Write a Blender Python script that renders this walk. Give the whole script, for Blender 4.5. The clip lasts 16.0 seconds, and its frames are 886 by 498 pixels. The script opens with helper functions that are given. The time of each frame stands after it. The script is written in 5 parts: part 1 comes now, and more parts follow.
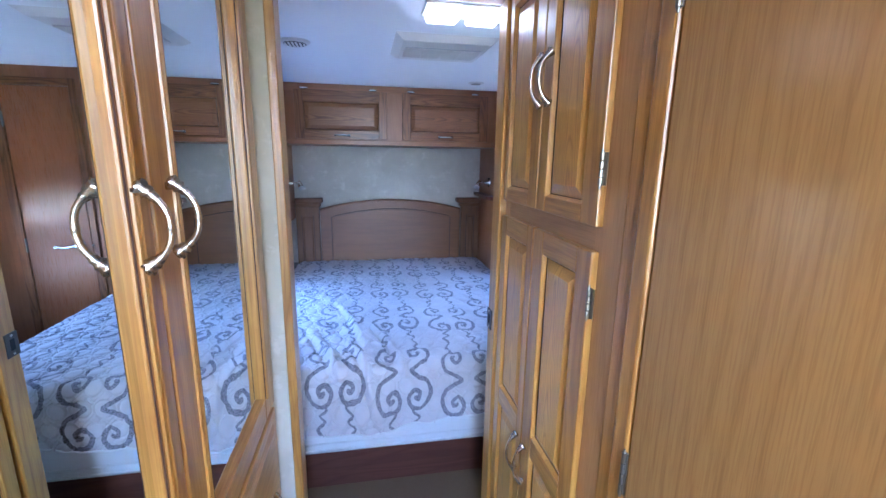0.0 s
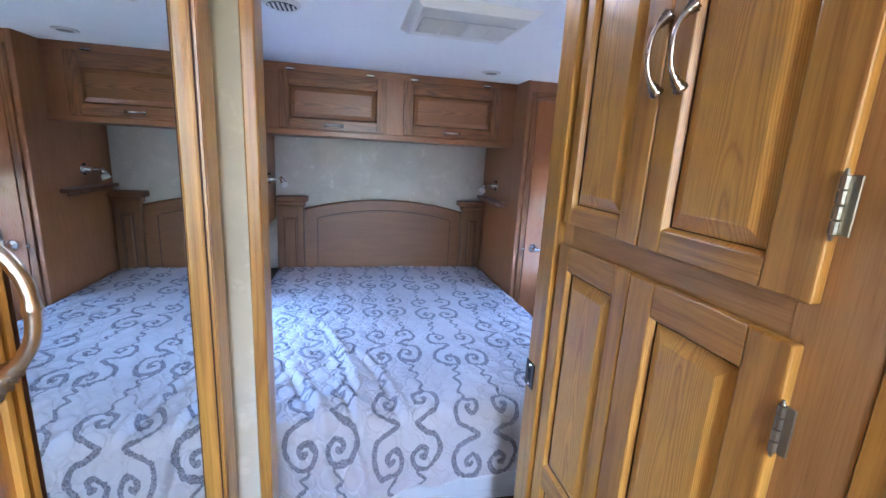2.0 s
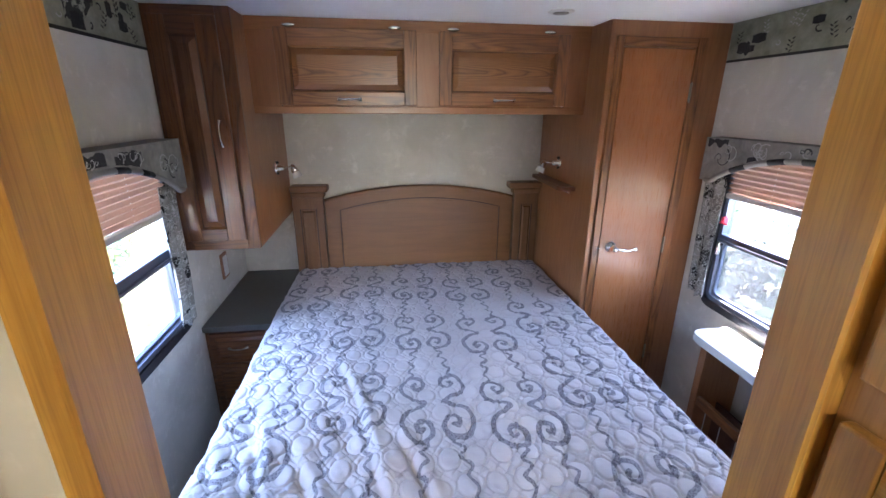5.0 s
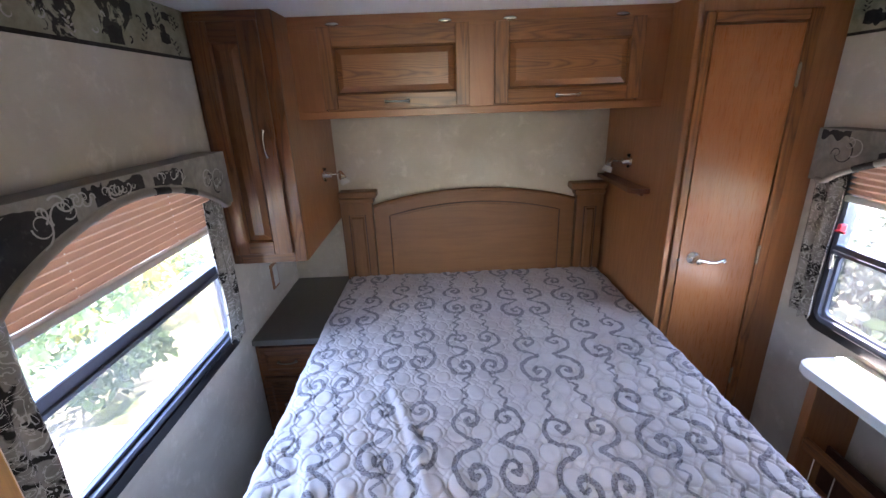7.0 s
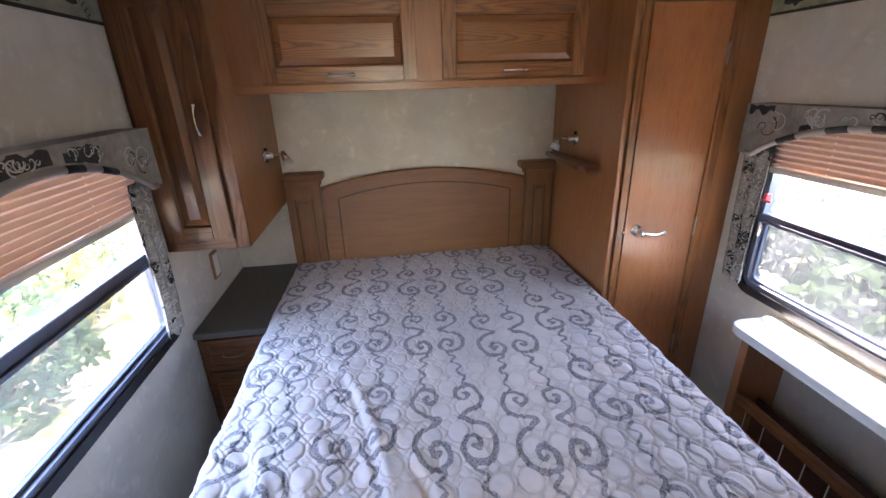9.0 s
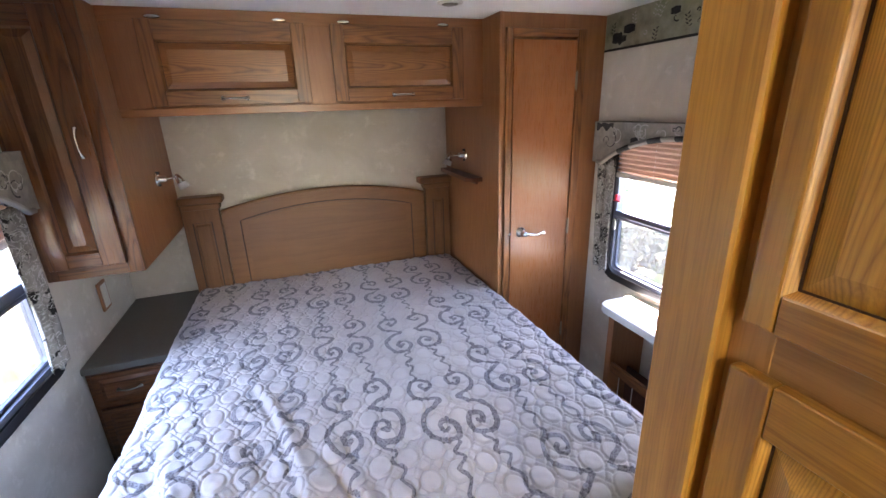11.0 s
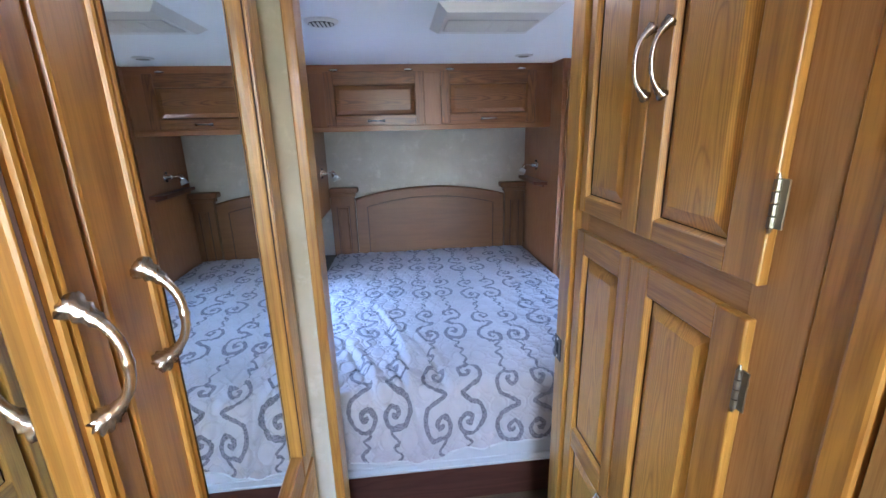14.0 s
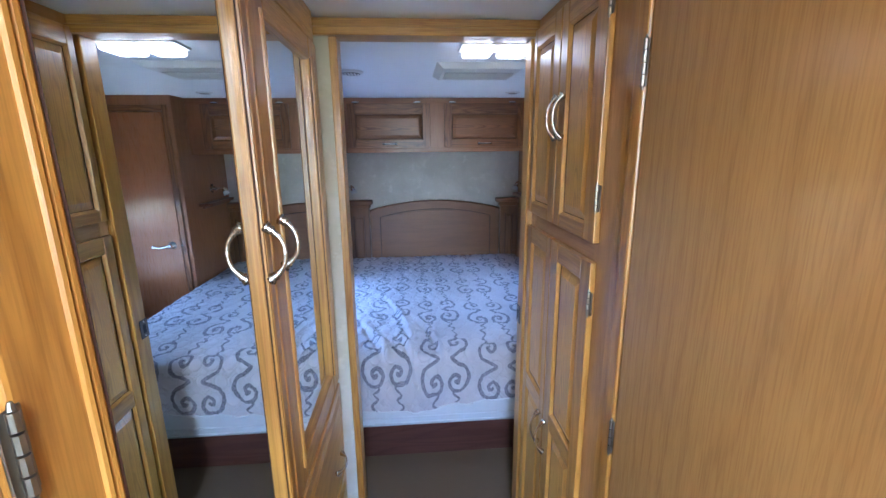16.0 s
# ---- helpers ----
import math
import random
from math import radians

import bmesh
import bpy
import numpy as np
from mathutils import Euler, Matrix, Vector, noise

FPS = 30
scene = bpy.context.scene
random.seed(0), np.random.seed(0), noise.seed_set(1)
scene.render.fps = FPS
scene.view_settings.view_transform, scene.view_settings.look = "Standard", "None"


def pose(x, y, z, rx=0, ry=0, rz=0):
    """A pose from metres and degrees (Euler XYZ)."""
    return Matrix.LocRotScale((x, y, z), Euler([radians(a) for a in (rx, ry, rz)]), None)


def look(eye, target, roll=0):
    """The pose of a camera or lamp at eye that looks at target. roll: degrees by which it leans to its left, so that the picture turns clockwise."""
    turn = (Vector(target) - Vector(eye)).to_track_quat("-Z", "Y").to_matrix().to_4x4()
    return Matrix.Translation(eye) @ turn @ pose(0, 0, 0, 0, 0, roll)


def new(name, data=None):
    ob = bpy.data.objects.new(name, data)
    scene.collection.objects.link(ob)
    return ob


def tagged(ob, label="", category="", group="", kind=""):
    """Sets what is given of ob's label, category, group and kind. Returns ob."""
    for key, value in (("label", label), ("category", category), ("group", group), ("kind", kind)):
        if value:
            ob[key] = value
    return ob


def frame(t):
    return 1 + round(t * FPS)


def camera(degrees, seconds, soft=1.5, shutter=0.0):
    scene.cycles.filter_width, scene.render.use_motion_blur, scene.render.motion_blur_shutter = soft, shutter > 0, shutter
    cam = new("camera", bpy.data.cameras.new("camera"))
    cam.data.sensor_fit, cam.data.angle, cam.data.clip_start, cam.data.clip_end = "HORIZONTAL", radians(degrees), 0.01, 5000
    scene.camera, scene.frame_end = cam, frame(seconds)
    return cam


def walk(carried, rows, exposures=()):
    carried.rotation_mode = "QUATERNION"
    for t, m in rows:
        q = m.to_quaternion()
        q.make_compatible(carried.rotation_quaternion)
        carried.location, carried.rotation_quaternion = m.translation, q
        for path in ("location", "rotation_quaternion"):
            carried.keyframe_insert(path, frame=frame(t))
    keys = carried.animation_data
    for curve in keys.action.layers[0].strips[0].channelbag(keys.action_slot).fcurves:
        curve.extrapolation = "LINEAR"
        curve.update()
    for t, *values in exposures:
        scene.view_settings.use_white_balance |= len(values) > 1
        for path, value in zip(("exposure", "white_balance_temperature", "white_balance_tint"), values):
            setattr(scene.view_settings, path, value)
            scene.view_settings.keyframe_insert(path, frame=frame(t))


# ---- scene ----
cam = camera(92.5, 16.0)
PATH = [
    (0, (-0.006, -0.066, 1.42), (0.353, 1.856, 0.999), 0.9),
    (0.5, (-0.025, 0.001, 1.415), (0.343, 1.914, 0.961), 2.0),
    (1, (-0.032, 0.099, 1.425), (0.352, 2.005, 0.956), 2.3),
    (1.5, (-0.038, 0.211, 1.428), (0.382, 2.113, 0.975), 2.8),
    (2, (-0.06, 0.304, 1.432), (0.38, 2.206, 0.996), 3.2),
    (2.5, (-0.078, 0.367, 1.434), (0.365, 2.269, 1.004), 3.3),
    (3, (-0.052, 0.461, 1.431), (0.353, 2.367, 0.979), 2.7),
    (3.5, (-0.043, 0.56, 1.44), (0.342, 2.461, 0.956), 2.8),
    (4, (-0.006, 0.677, 1.47), (0.331, 2.571, 0.922), 2.0),
    (6.3, (0.003, 1.024, 1.552), (0.13, 2.907, 0.888), -1.5),
    (6.5, (0.01, 1.033, 1.548), (0.096, 2.919, 0.89), -1.7),
    (7, (0.007, 1.053, 1.555), (0.023, 2.938, 0.888), -2.2),
    (7.5, (0.003, 1.063, 1.562), (-0.02, 2.942, 0.876), -2.2),
    (8, (-0.005, 1.068, 1.547), (-0.007, 2.94, 0.843), -2.0),
    (8.5, (0.0, 1.071, 1.533), (0.083, 2.932, 0.807), -2.0),
    (9, (0.005, 1.072, 1.515), (0.24, 2.919, 0.785), -1.8),
    (9.5, (0.023, 1.064, 1.497), (0.448, 2.883, 0.782), -1.6),
    (9.8, (0.02, 1.058, 1.503), (0.571, 2.845, 0.793), -1.0),
    (10, (0.032, 1.033, 1.488), (0.641, 2.81, 0.801), -1.3),
    (10.2, (0.033, 1.014, 1.487), (0.697, 2.776, 0.813), -1.3),
    (12.5, (0.0, 0.567, 1.52), (0.414, 2.442, 0.963), -2.0),
    (13, (-0.033, 0.443, 1.492), (0.318, 2.332, 0.939), -1.1),
    (13.5, (-0.05, 0.312, 1.494), (0.23, 2.213, 0.939), -1.1),
    (14, (-0.027, 0.181, 1.496), (0.166, 2.095, 0.952), -1.4),
    (14.5, (-0.025, 0.064, 1.505), (0.129, 1.989, 0.983), -1.1),
    (15, (-0.036, -0.033, 1.509), (0.127, 1.901, 1.028), -0.4),
    (15.5, (-0.025, -0.15, 1.511), (0.144, 1.791, 1.055), -0.0),
    (16, (-0.008, -0.279, 1.513), (0.142, 1.662, 1.055), -0.6),
]
EXPOSURES = [(0, 5.45, 4350, 22), (1, 5.46, 4600, 22), (3, 5.60, 5050, 22), (4.2, 5.6, 5450, 24), (6.3, 5.14, 6250, 26), (7.3, 5.26, 6400, 27), (8, 5.44, 6500, 26), (9, 5.28, 6550, 27), (9.5, 5.17, 6800, 28), (10.2, 5.45, 6900, 28), (12.5, 5.50, 5450, 21), (14, 5.4, 5000, 20), (15, 5.42, 4850, 20), (16, 5.22, 4600, 20)]
walk(cam, [(t, look(eye, target, roll)) for t, eye, target, roll in PATH], EXPOSURES)

# ---- world and lights ----
world = bpy.data.worlds.new("world")
scene.world = world
world.use_nodes = True
wn, wl = world.node_tree.nodes, world.node_tree.links
sky = wn.new("ShaderNodeTexSky")
sky.sky_type, sky.sun_disc = "NISHITA", False
SUN_FROM = Vector((0.33, 0.55, 1.0)).normalized()
sky.sun_elevation = math.asin(SUN_FROM.z)
sky.sun_rotation = math.atan2(SUN_FROM.x, SUN_FROM.y)
wn["Background"].inputs["Strength"].default_value = 0.15
wl.new(sky.outputs[0], wn["Background"].inputs["Color"])
sun = new("sun", bpy.data.lights.new("sun", "SUN"))
sun.data.energy, sun.data.angle, sun.data.color = 4.2, radians(0.5), (1.0, 0.95, 0.88)
sun.matrix_world = look(SUN_FROM * 10, (0, 0, 0))


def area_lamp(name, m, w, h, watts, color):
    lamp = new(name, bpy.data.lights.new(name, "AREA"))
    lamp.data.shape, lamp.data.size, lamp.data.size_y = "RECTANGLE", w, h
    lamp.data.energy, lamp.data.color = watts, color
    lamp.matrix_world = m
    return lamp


# unseen overhead lamp added for the hall's warm light; it has no fitting
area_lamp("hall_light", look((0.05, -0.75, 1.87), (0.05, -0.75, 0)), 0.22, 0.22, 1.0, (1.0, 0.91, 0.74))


# bluish lamps added out of view beyond each window to boost the sky's light
area_lamp("sky_west", look((-1.75, 2.15, 1.75), (-0.1, 2.0, 0.55)), 1.3, 0.9, 5.2, (0.46, 0.68, 1.0))
area_lamp("sky_east", look((2.45, 2.15, 1.80), (0.9, 2.0, 0.55)), 1.3, 0.9, 2.0, (0.55, 0.74, 1.0))


# ---- materials ----
def material(name, color=(0.5, 0.5, 0.5), rough=0.5, metal=0.0, spec=0.5):
    mat = bpy.data.materials.new(name)
    mat.use_nodes = True
    b = mat.node_tree.nodes["Principled BSDF"]
    b.inputs["Base Color"].default_value = (*color, 1)
    b.inputs["Roughness"].default_value = rough
    b.inputs["Metallic"].default_value = metal
    b.inputs["Specular IOR Level"].default_value = spec
    return mat, mat.node_tree.nodes, mat.node_tree.links, b


def coords(n, l, scale=(1, 1, 1), shift=True):
    tc = n.new("ShaderNodeTexCoord")
    mp = n.new("ShaderNodeMapping")
    mp.inputs["Scale"].default_value = scale
    l.new(tc.outputs["Object"], mp.inputs["Vector"])
    if shift:
        oi = n.new("ShaderNodeObjectInfo")
        mul = n.new("ShaderNodeVectorMath")
        mul.operation = "SCALE"
        mul.inputs[0].default_value = (7.3, 11.1, 5.7)
        l.new(oi.outputs["Random"], mul.inputs["Scale"])
        l.new(mul.outputs[0], mp.inputs["Location"])
    return mp.outputs[0]


def noise_tex(n, l, vec, scale, detail=3, rough=0.55, distort=0.0):
    t = n.new("ShaderNodeTexNoise")
    t.inputs["Scale"].default_value = scale
    t.inputs["Detail"].default_value = detail
    t.inputs["Roughness"].default_value = rough
    t.inputs["Distortion"].default_value = distort
    l.new(vec, t.inputs["Vector"])
    return t.outputs["Fac"]


def ramp(n, l, fac, stops):
    r = n.new("ShaderNodeValToRGB")
    els = r.color_ramp.elements
    while len(els) < len(stops):
        els.new(0.5)
    for e, (p, c) in zip(els, stops):
        e.position, e.color = p, (*c, 1)
    l.new(fac, r.inputs["Fac"])
    return r.outputs["Color"]


def mix(n, l, fac, a, b, mode="MIX"):
    m = n.new("ShaderNodeMix")
    m.data_type, m.blend_type = "RGBA", mode
    for key, v in ((0, fac), (6, a), (7, b)):
        if isinstance(v, (int, float)):
            m.inputs[key].default_value = v
        elif isinstance(v, tuple):
            m.inputs[key].default_value = (*v, 1)
        else:
            l.new(v, m.inputs[key])
    return m.outputs[2]


def bump(n, l, b, height, strength, dist=0.002):
    u = n.new("ShaderNodeBump")
    u.inputs["Strength"].default_value, u.inputs["Distance"].default_value = strength, dist
    l.new(height, u.inputs["Height"])
    l.new(u.outputs[0], b.inputs["Normal"])


def wood(name, dark, light, axis, figure=1.0, rough=0.33, streak=0.5):
    """Varnished wood with its grain along the local axis x, y or z."""
    mat, n, l, b = material(name, light, rough)
    long = {"x": (1, 0, 0), "y": (0, 1, 0), "z": (0, 0, 1)}[axis]
    vec = coords(n, l, tuple(0.8 if k else 9.0 for k in long))
    warp = noise_tex(n, l, vec, 1.6, 2, 0.5, 0.4)
    rings = n.new("ShaderNodeMath")
    rings.operation = "MULTIPLY"
    rings.inputs[1].default_value = 9.0 * figure
    l.new(warp, rings.inputs[0])
    fr = n.new("ShaderNodeMath")
    fr.operation = "PINGPONG"
    fr.inputs[1].default_value = 0.5
    l.new(rings.outputs[0], fr.inputs[0])
    bands = ramp(n, l, fr.outputs[0], [(0.0, dark), (0.16, tuple(d * 0.45 + g * 0.55 for d, g in zip(dark, light))), (0.5, light)])
    fine = coords(n, l, tuple(4.0 if k else 130.0 for k in long))
    grain = noise_tex(n, l, fine, 3.0, 3, 0.6)
    pores = ramp(n, l, grain, [(0.36, (0.55, 0.50, 0.45)), (0.56, (1, 1, 1))])
    col = mix(n, l, streak, bands, pores, "MULTIPLY")
    big = noise_tex(n, l, coords(n, l, (1.5, 1.5, 1.5)), 1.4, 2)
    tone = ramp(n, l, big, [(0.3, (0.86, 0.84, 0.82)), (0.7, (1.08, 1.06, 1.03))])
    l.new(mix(n, l, 1.0, col, tone, "MULTIPLY"), b.inputs["Base Color"])
    rr = ramp(n, l, grain, [(0.3, (rough + 0.14,) * 3), (0.7, (rough - 0.03,) * 3)])
    l.new(rr, b.inputs["Roughness"])
    b.inputs["Coat Weight"].default_value = 0.35
    b.inputs["Coat Roughness"].default_value = 0.20
    bump(n, l, b, grain, 0.25, 0.0006)
    return mat


def figured(name, dark, light, axis, rings=7.0, rough=0.33):
    """Varnished oak panel cut with a nested, pointed figure running along x or z."""
    mat, n, l, b = material(name, light, rough)
    tc = n.new("ShaderNodeTexCoord")
    sep = n.new("ShaderNodeSeparateXYZ")
    l.new(tc.outputs["Generated"], sep.inputs[0])
    along, across = ("X", "Z") if axis == "x" else ("Z", "X")

    def calc(op, p, q=None):
        m = n.new("ShaderNodeMath")
        m.operation = op
        for k, v in enumerate((p, q)):
            if v is None:
                continue
            if isinstance(v, (int, float)):
                m.inputs[k].default_value = v
            else:
                l.new(v, m.inputs[k])
        return m.outputs[0]
    oi = n.new("ShaderNodeObjectInfo")
    centre = calc("ADD", calc("MULTIPLY", oi.outputs["Random"], 0.3), 0.35)
    off = calc("SUBTRACT", sep.outputs[across], centre)
    arch = calc("MULTIPLY", calc("MULTIPLY", off, off), 11.0)
    long = {"x": (1, 0, 0), "y": (0, 1, 0), "z": (0, 0, 1)}[axis]
    warp = noise_tex(n, l, coords(n, l, tuple(2.0 if k else 9.0 for k in long)), 1.6, 3, 0.55, 0.3)
    field = calc("ADD", calc("ADD", calc("MULTIPLY", sep.outputs[along], 0.42), arch), calc("MULTIPLY", warp, 0.55))
    fr = calc("PINGPONG", calc("MULTIPLY", field, rings), 0.5)
    bands = ramp(n, l, fr, [(0.0, dark), (0.14, tuple(d * 0.4 + g * 0.6 for d, g in zip(dark, light))), (0.45, light)])
    grain = noise_tex(n, l, coords(n, l, tuple(5.0 if k else 150.0 for k in long)), 3.0, 3, 0.6)
    col = mix(n, l, 0.4, bands, ramp(n, l, grain, [(0.38, (0.6, 0.55, 0.5)), (0.56, (1, 1, 1))]), "MULTIPLY")
    l.new(col, b.inputs["Base Color"])
    l.new(ramp(n, l, grain, [(0.3, (rough + 0.14,) * 3), (0.7, (rough - 0.03,) * 3)]), b.inputs["Roughness"])
    b.inputs["Coat Weight"].default_value = 0.35
    b.inputs["Coat Roughness"].default_value = 0.20
    bump(n, l, b, grain, 0.3, 0.0006)
    return mat


OAK_D, OAK_L = (0.130, 0.045, 0.011), (0.280, 0.112, 0.030)
oak_v = wood("oak_upright_grain", OAK_D, OAK_L, "z")
oak_h = wood("oak_level_grain", OAK_D, OAK_L, "x")
oak_y = wood("oak_lengthwise_grain", OAK_D, OAK_L, "y")
GOLD_D, GOLD_L = (0.330, 0.155, 0.018), (0.490, 0.265, 0.038)
gold_v = wood("golden_oak_upright_grain", GOLD_D, GOLD_L, "z", 0.6, 0.33, 0.45)
gold_h = wood("golden_oak_level_grain", GOLD_D, GOLD_L, "x", 0.8, 0.33, 0.6)
GFR_D, GFR_L = (0.355, 0.190, 0.057), (0.425, 0.238, 0.076)
oak_panel_v, oak_panel_h = figured("figured_oak_upright", OAK_D, OAK_L, "z"), figured("figured_oak_level", OAK_D, OAK_L, "x")
gold_panel_v = figured("figured_golden_oak", (0.385, 0.190, 0.027), (0.610, 0.340, 0.055), "z", 9.0)
for _m in (gold_v, gold_h, gold_panel_v):
    _b = _m.node_tree.nodes["Principled BSDF"]
    _b.inputs["Coat Weight"].default_value, _b.inputs["Coat Roughness"].default_value, _b.inputs["Coat IOR"].default_value = 0.5, 0.30, 1.6
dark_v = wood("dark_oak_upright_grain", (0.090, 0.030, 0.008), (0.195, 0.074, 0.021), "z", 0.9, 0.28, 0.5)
# dark stain on the wall cabinet; on the nightstand it stands in for shade
dark_and_shaded_h = wood("dark_and_shaded_oak_level_grain", (0.090, 0.030, 0.008), (0.195, 0.074, 0.021), "x", 0.9, 0.28, 0.5)
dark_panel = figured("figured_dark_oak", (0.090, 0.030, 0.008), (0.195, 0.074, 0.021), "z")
PANELS = {"dark_oak_upright_grain": dark_panel, "oak_upright_grain": oak_panel_v, "oak_level_grain": oak_panel_h, "golden_oak_upright_grain": gold_panel_v}
gold_frame_v = wood("pale_veneer_upright_grain", GFR_D, GFR_L, "z", 0.6, 0.36, 0.35)
gold_frame_h = wood("pale_veneer_level_grain", GFR_D, GFR_L, "x", 0.6, 0.36, 0.35)
VEN_D, VEN_L = (0.285, 0.117, 0.042), (0.325, 0.138, 0.052)
veneer_v = wood("veneer_upright_grain", VEN_D, VEN_L, "z", 0.7, 0.36, 0.22)
veneer_h = wood("veneer_level_grain", VEN_D, VEN_L, "x", 0.7, 0.36, 0.22)
veneer_door = wood("closet_door_veneer", (0.262, 0.097, 0.031), (0.292, 0.111, 0.037), "z", 0.5, 0.25, 0.08)
bath_door = figured("hall_door_veneer", (0.330, 0.184, 0.047), (0.385, 0.224, 0.060), "z", 3.0, 0.36)
bed_wood = wood("headboard_wood", (0.165, 0.072, 0.022), (0.195, 0.087, 0.028), "x", 0.5, 0.36, 0.15)
bed_wood_v = wood("headboard_post_wood", (0.145, 0.064, 0.020), (0.190, 0.086, 0.028), "z", 0.5, 0.36, 0.3)
shelf_wood = wood("red_shelf_wood", (0.150, 0.050, 0.022), (0.190, 0.068, 0.032), "y", 0.5, 0.3, 0.15)
groove_mat = material("dark_groove", (0.05, 0.022, 0.012), 0.6)[0]
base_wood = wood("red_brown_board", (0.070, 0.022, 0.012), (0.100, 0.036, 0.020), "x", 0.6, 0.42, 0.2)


def mottled(name, base, patch, rough=0.75, scale=5.0, amount=0.5):
    mat, n, l, b = material(name, base, rough)
    v = coords(n, l, (1, 1, 1), False)
    f1 = noise_tex(n, l, v, scale, 4, 0.6, 0.6)
    f2 = noise_tex(n, l, v, scale * 3.2, 4, 0.65, 0.3)
    blotch = ramp(n, l, f1, [(0.35, (0, 0, 0)), (0.72, (1, 1, 1))])
    c1 = mix(n, l, blotch, base, tuple(x * (1 - amount) + y * amount for x, y in zip(base, patch)))
    spots = ramp(n, l, f2, [(0.56, (0, 0, 0)), (0.78, (0.8, 0.8, 0.8))])
    sp = mix(n, l, spots, c1, patch)
    l.new(sp, b.inputs["Base Color"])
    bump(n, l, b, noise_tex(n, l, v, 220, 2), 0.15, 0.0006)
    return mat


paper = mottled("mottled_wallpaper", (0.500, 0.467, 0.390), (0.710, 0.675, 0.595))
paper_hall = mottled("hall_wallpaper", (0.450, 0.415, 0.300), (0.640, 0.600, 0.470))
ceil_mat = mottled("ceiling_panel", (0.740, 0.745, 0.735), (0.780, 0.780, 0.770), 0.7, 2.0, 0.5)
white_plastic = material("white_plastic", (0.62, 0.60, 0.55), 0.42)[0]
white_top = material("white_laminate", (0.66, 0.66, 0.63), 0.3)[0]
black_rubber = material("black_frame", (0.012, 0.013, 0.016), 0.28)[0]
# the blue sky reflected on the ledge is put into this base colour
ledge_sky_tint = material("sky_tinted_aluminium", (0.42, 0.52, 0.68), 0.4, 0.2)[0]
frame_grey = material("grey_aluminium", (0.16, 0.18, 0.23), 0.28, 0.6)[0]
chrome = material("polished_nickel", (0.80, 0.78, 0.74), 0.22, 1.0)[0]
pewter = material("antique_nickel", (0.70, 0.66, 0.60), 0.27, 1.0)[0]
hinge_metal = material("antique_hinge_metal", (0.30, 0.27, 0.21), 0.40, 1.0)[0]
steel = material("dull_steel", (0.26, 0.24, 0.20), 0.42, 1.0)[0]
dark_hole = material("dark_recess", (0.010, 0.010, 0.010), 0.8)[0]
screen_mat = material("tv_screen", (0.012, 0.012, 0.013), 0.18)[0]
tv_case = material("tv_case", (0.018, 0.018, 0.019), 0.35)[0]
red_plastic = material("red_plastic", (0.62, 0.03, 0.05), 0.35)[0]
counter_mat = mottled("grey_green_laminate", (0.110, 0.107, 0.088), (0.140, 0.136, 0.112), 0.5, 60, 0.5)
mirror_mat = material("mirror", (0.80, 0.84, 0.82), 0.0, 1.0)[0]
lamp_glass, _n, _l, _b = material("lit_lamp_glass", (0.9, 0.88, 0.8), 0.4)
_b.inputs["Emission Color"].default_value, _b.inputs["Emission Strength"].default_value = (1.0, 0.91, 0.77, 1), 0.30
frosted = material("frosted_white_glass", (0.62, 0.62, 0.6), 0.25)[0]


def carpet_material():
    mat, n, l, b = material("beige_carpet", (0.16, 0.12, 0.075), 0.95, 0, 0.1)
    v = coords(n, l, (1, 1, 1), False)
    f = noise_tex(n, l, v, 260, 3, 0.7)
    l.new(ramp(n, l, f, [(0.3, (0.10, 0.072, 0.042)), (0.7, (0.23, 0.175, 0.11))]), b.inputs["Base Color"])
    bump(n, l, b, f, 0.9, 0.004)
    return mat


def quilt_material():
    mat, n, l, b = material("printed_quilt", (0.6, 0.58, 0.55), 0.85, 0, 0.2)
    at = n.new("ShaderNodeAttribute")
    at.attribute_name = "print"
    v = coords(n, l, (1, 1, 1), False)
    weave = noise_tex(n, l, v, 420, 2, 0.6)
    dots = n.new("ShaderNodeTexVoronoi")
    dots.inputs["Scale"].default_value = 190
    l.new(v, dots.inputs["Vector"])
    speck = ramp(n, l, dots.outputs["Distance"], [(0.25, (0.110, 0.107, 0.118)), (0.6, (0.255, 0.250, 0.268))])
    age = noise_tex(n, l, v, 4, 3)
    white = ramp(n, l, age, [(0.35, (0.45, 0.43, 0.42)), (0.65, (0.52, 0.505, 0.50))])
    stain = ramp(n, l, noise_tex(n, l, v, 9, 2), [(0.66, (1, 1, 1)), (0.78, (0.97, 0.93, 0.86))])
    white = mix(n, l, 1.0, white, stain, "MULTIPLY")
    edge = ramp(n, l, at.outputs["Fac"], [(0.35, (0, 0, 0)), (0.62, (1, 1, 1))])
    l.new(mix(n, l, edge, white, speck), b.inputs["Base Color"])
    bump(n, l, b, weave, 0.3, 0.001)
    b.inputs["Sheen Weight"].default_value = 0.2
    return mat


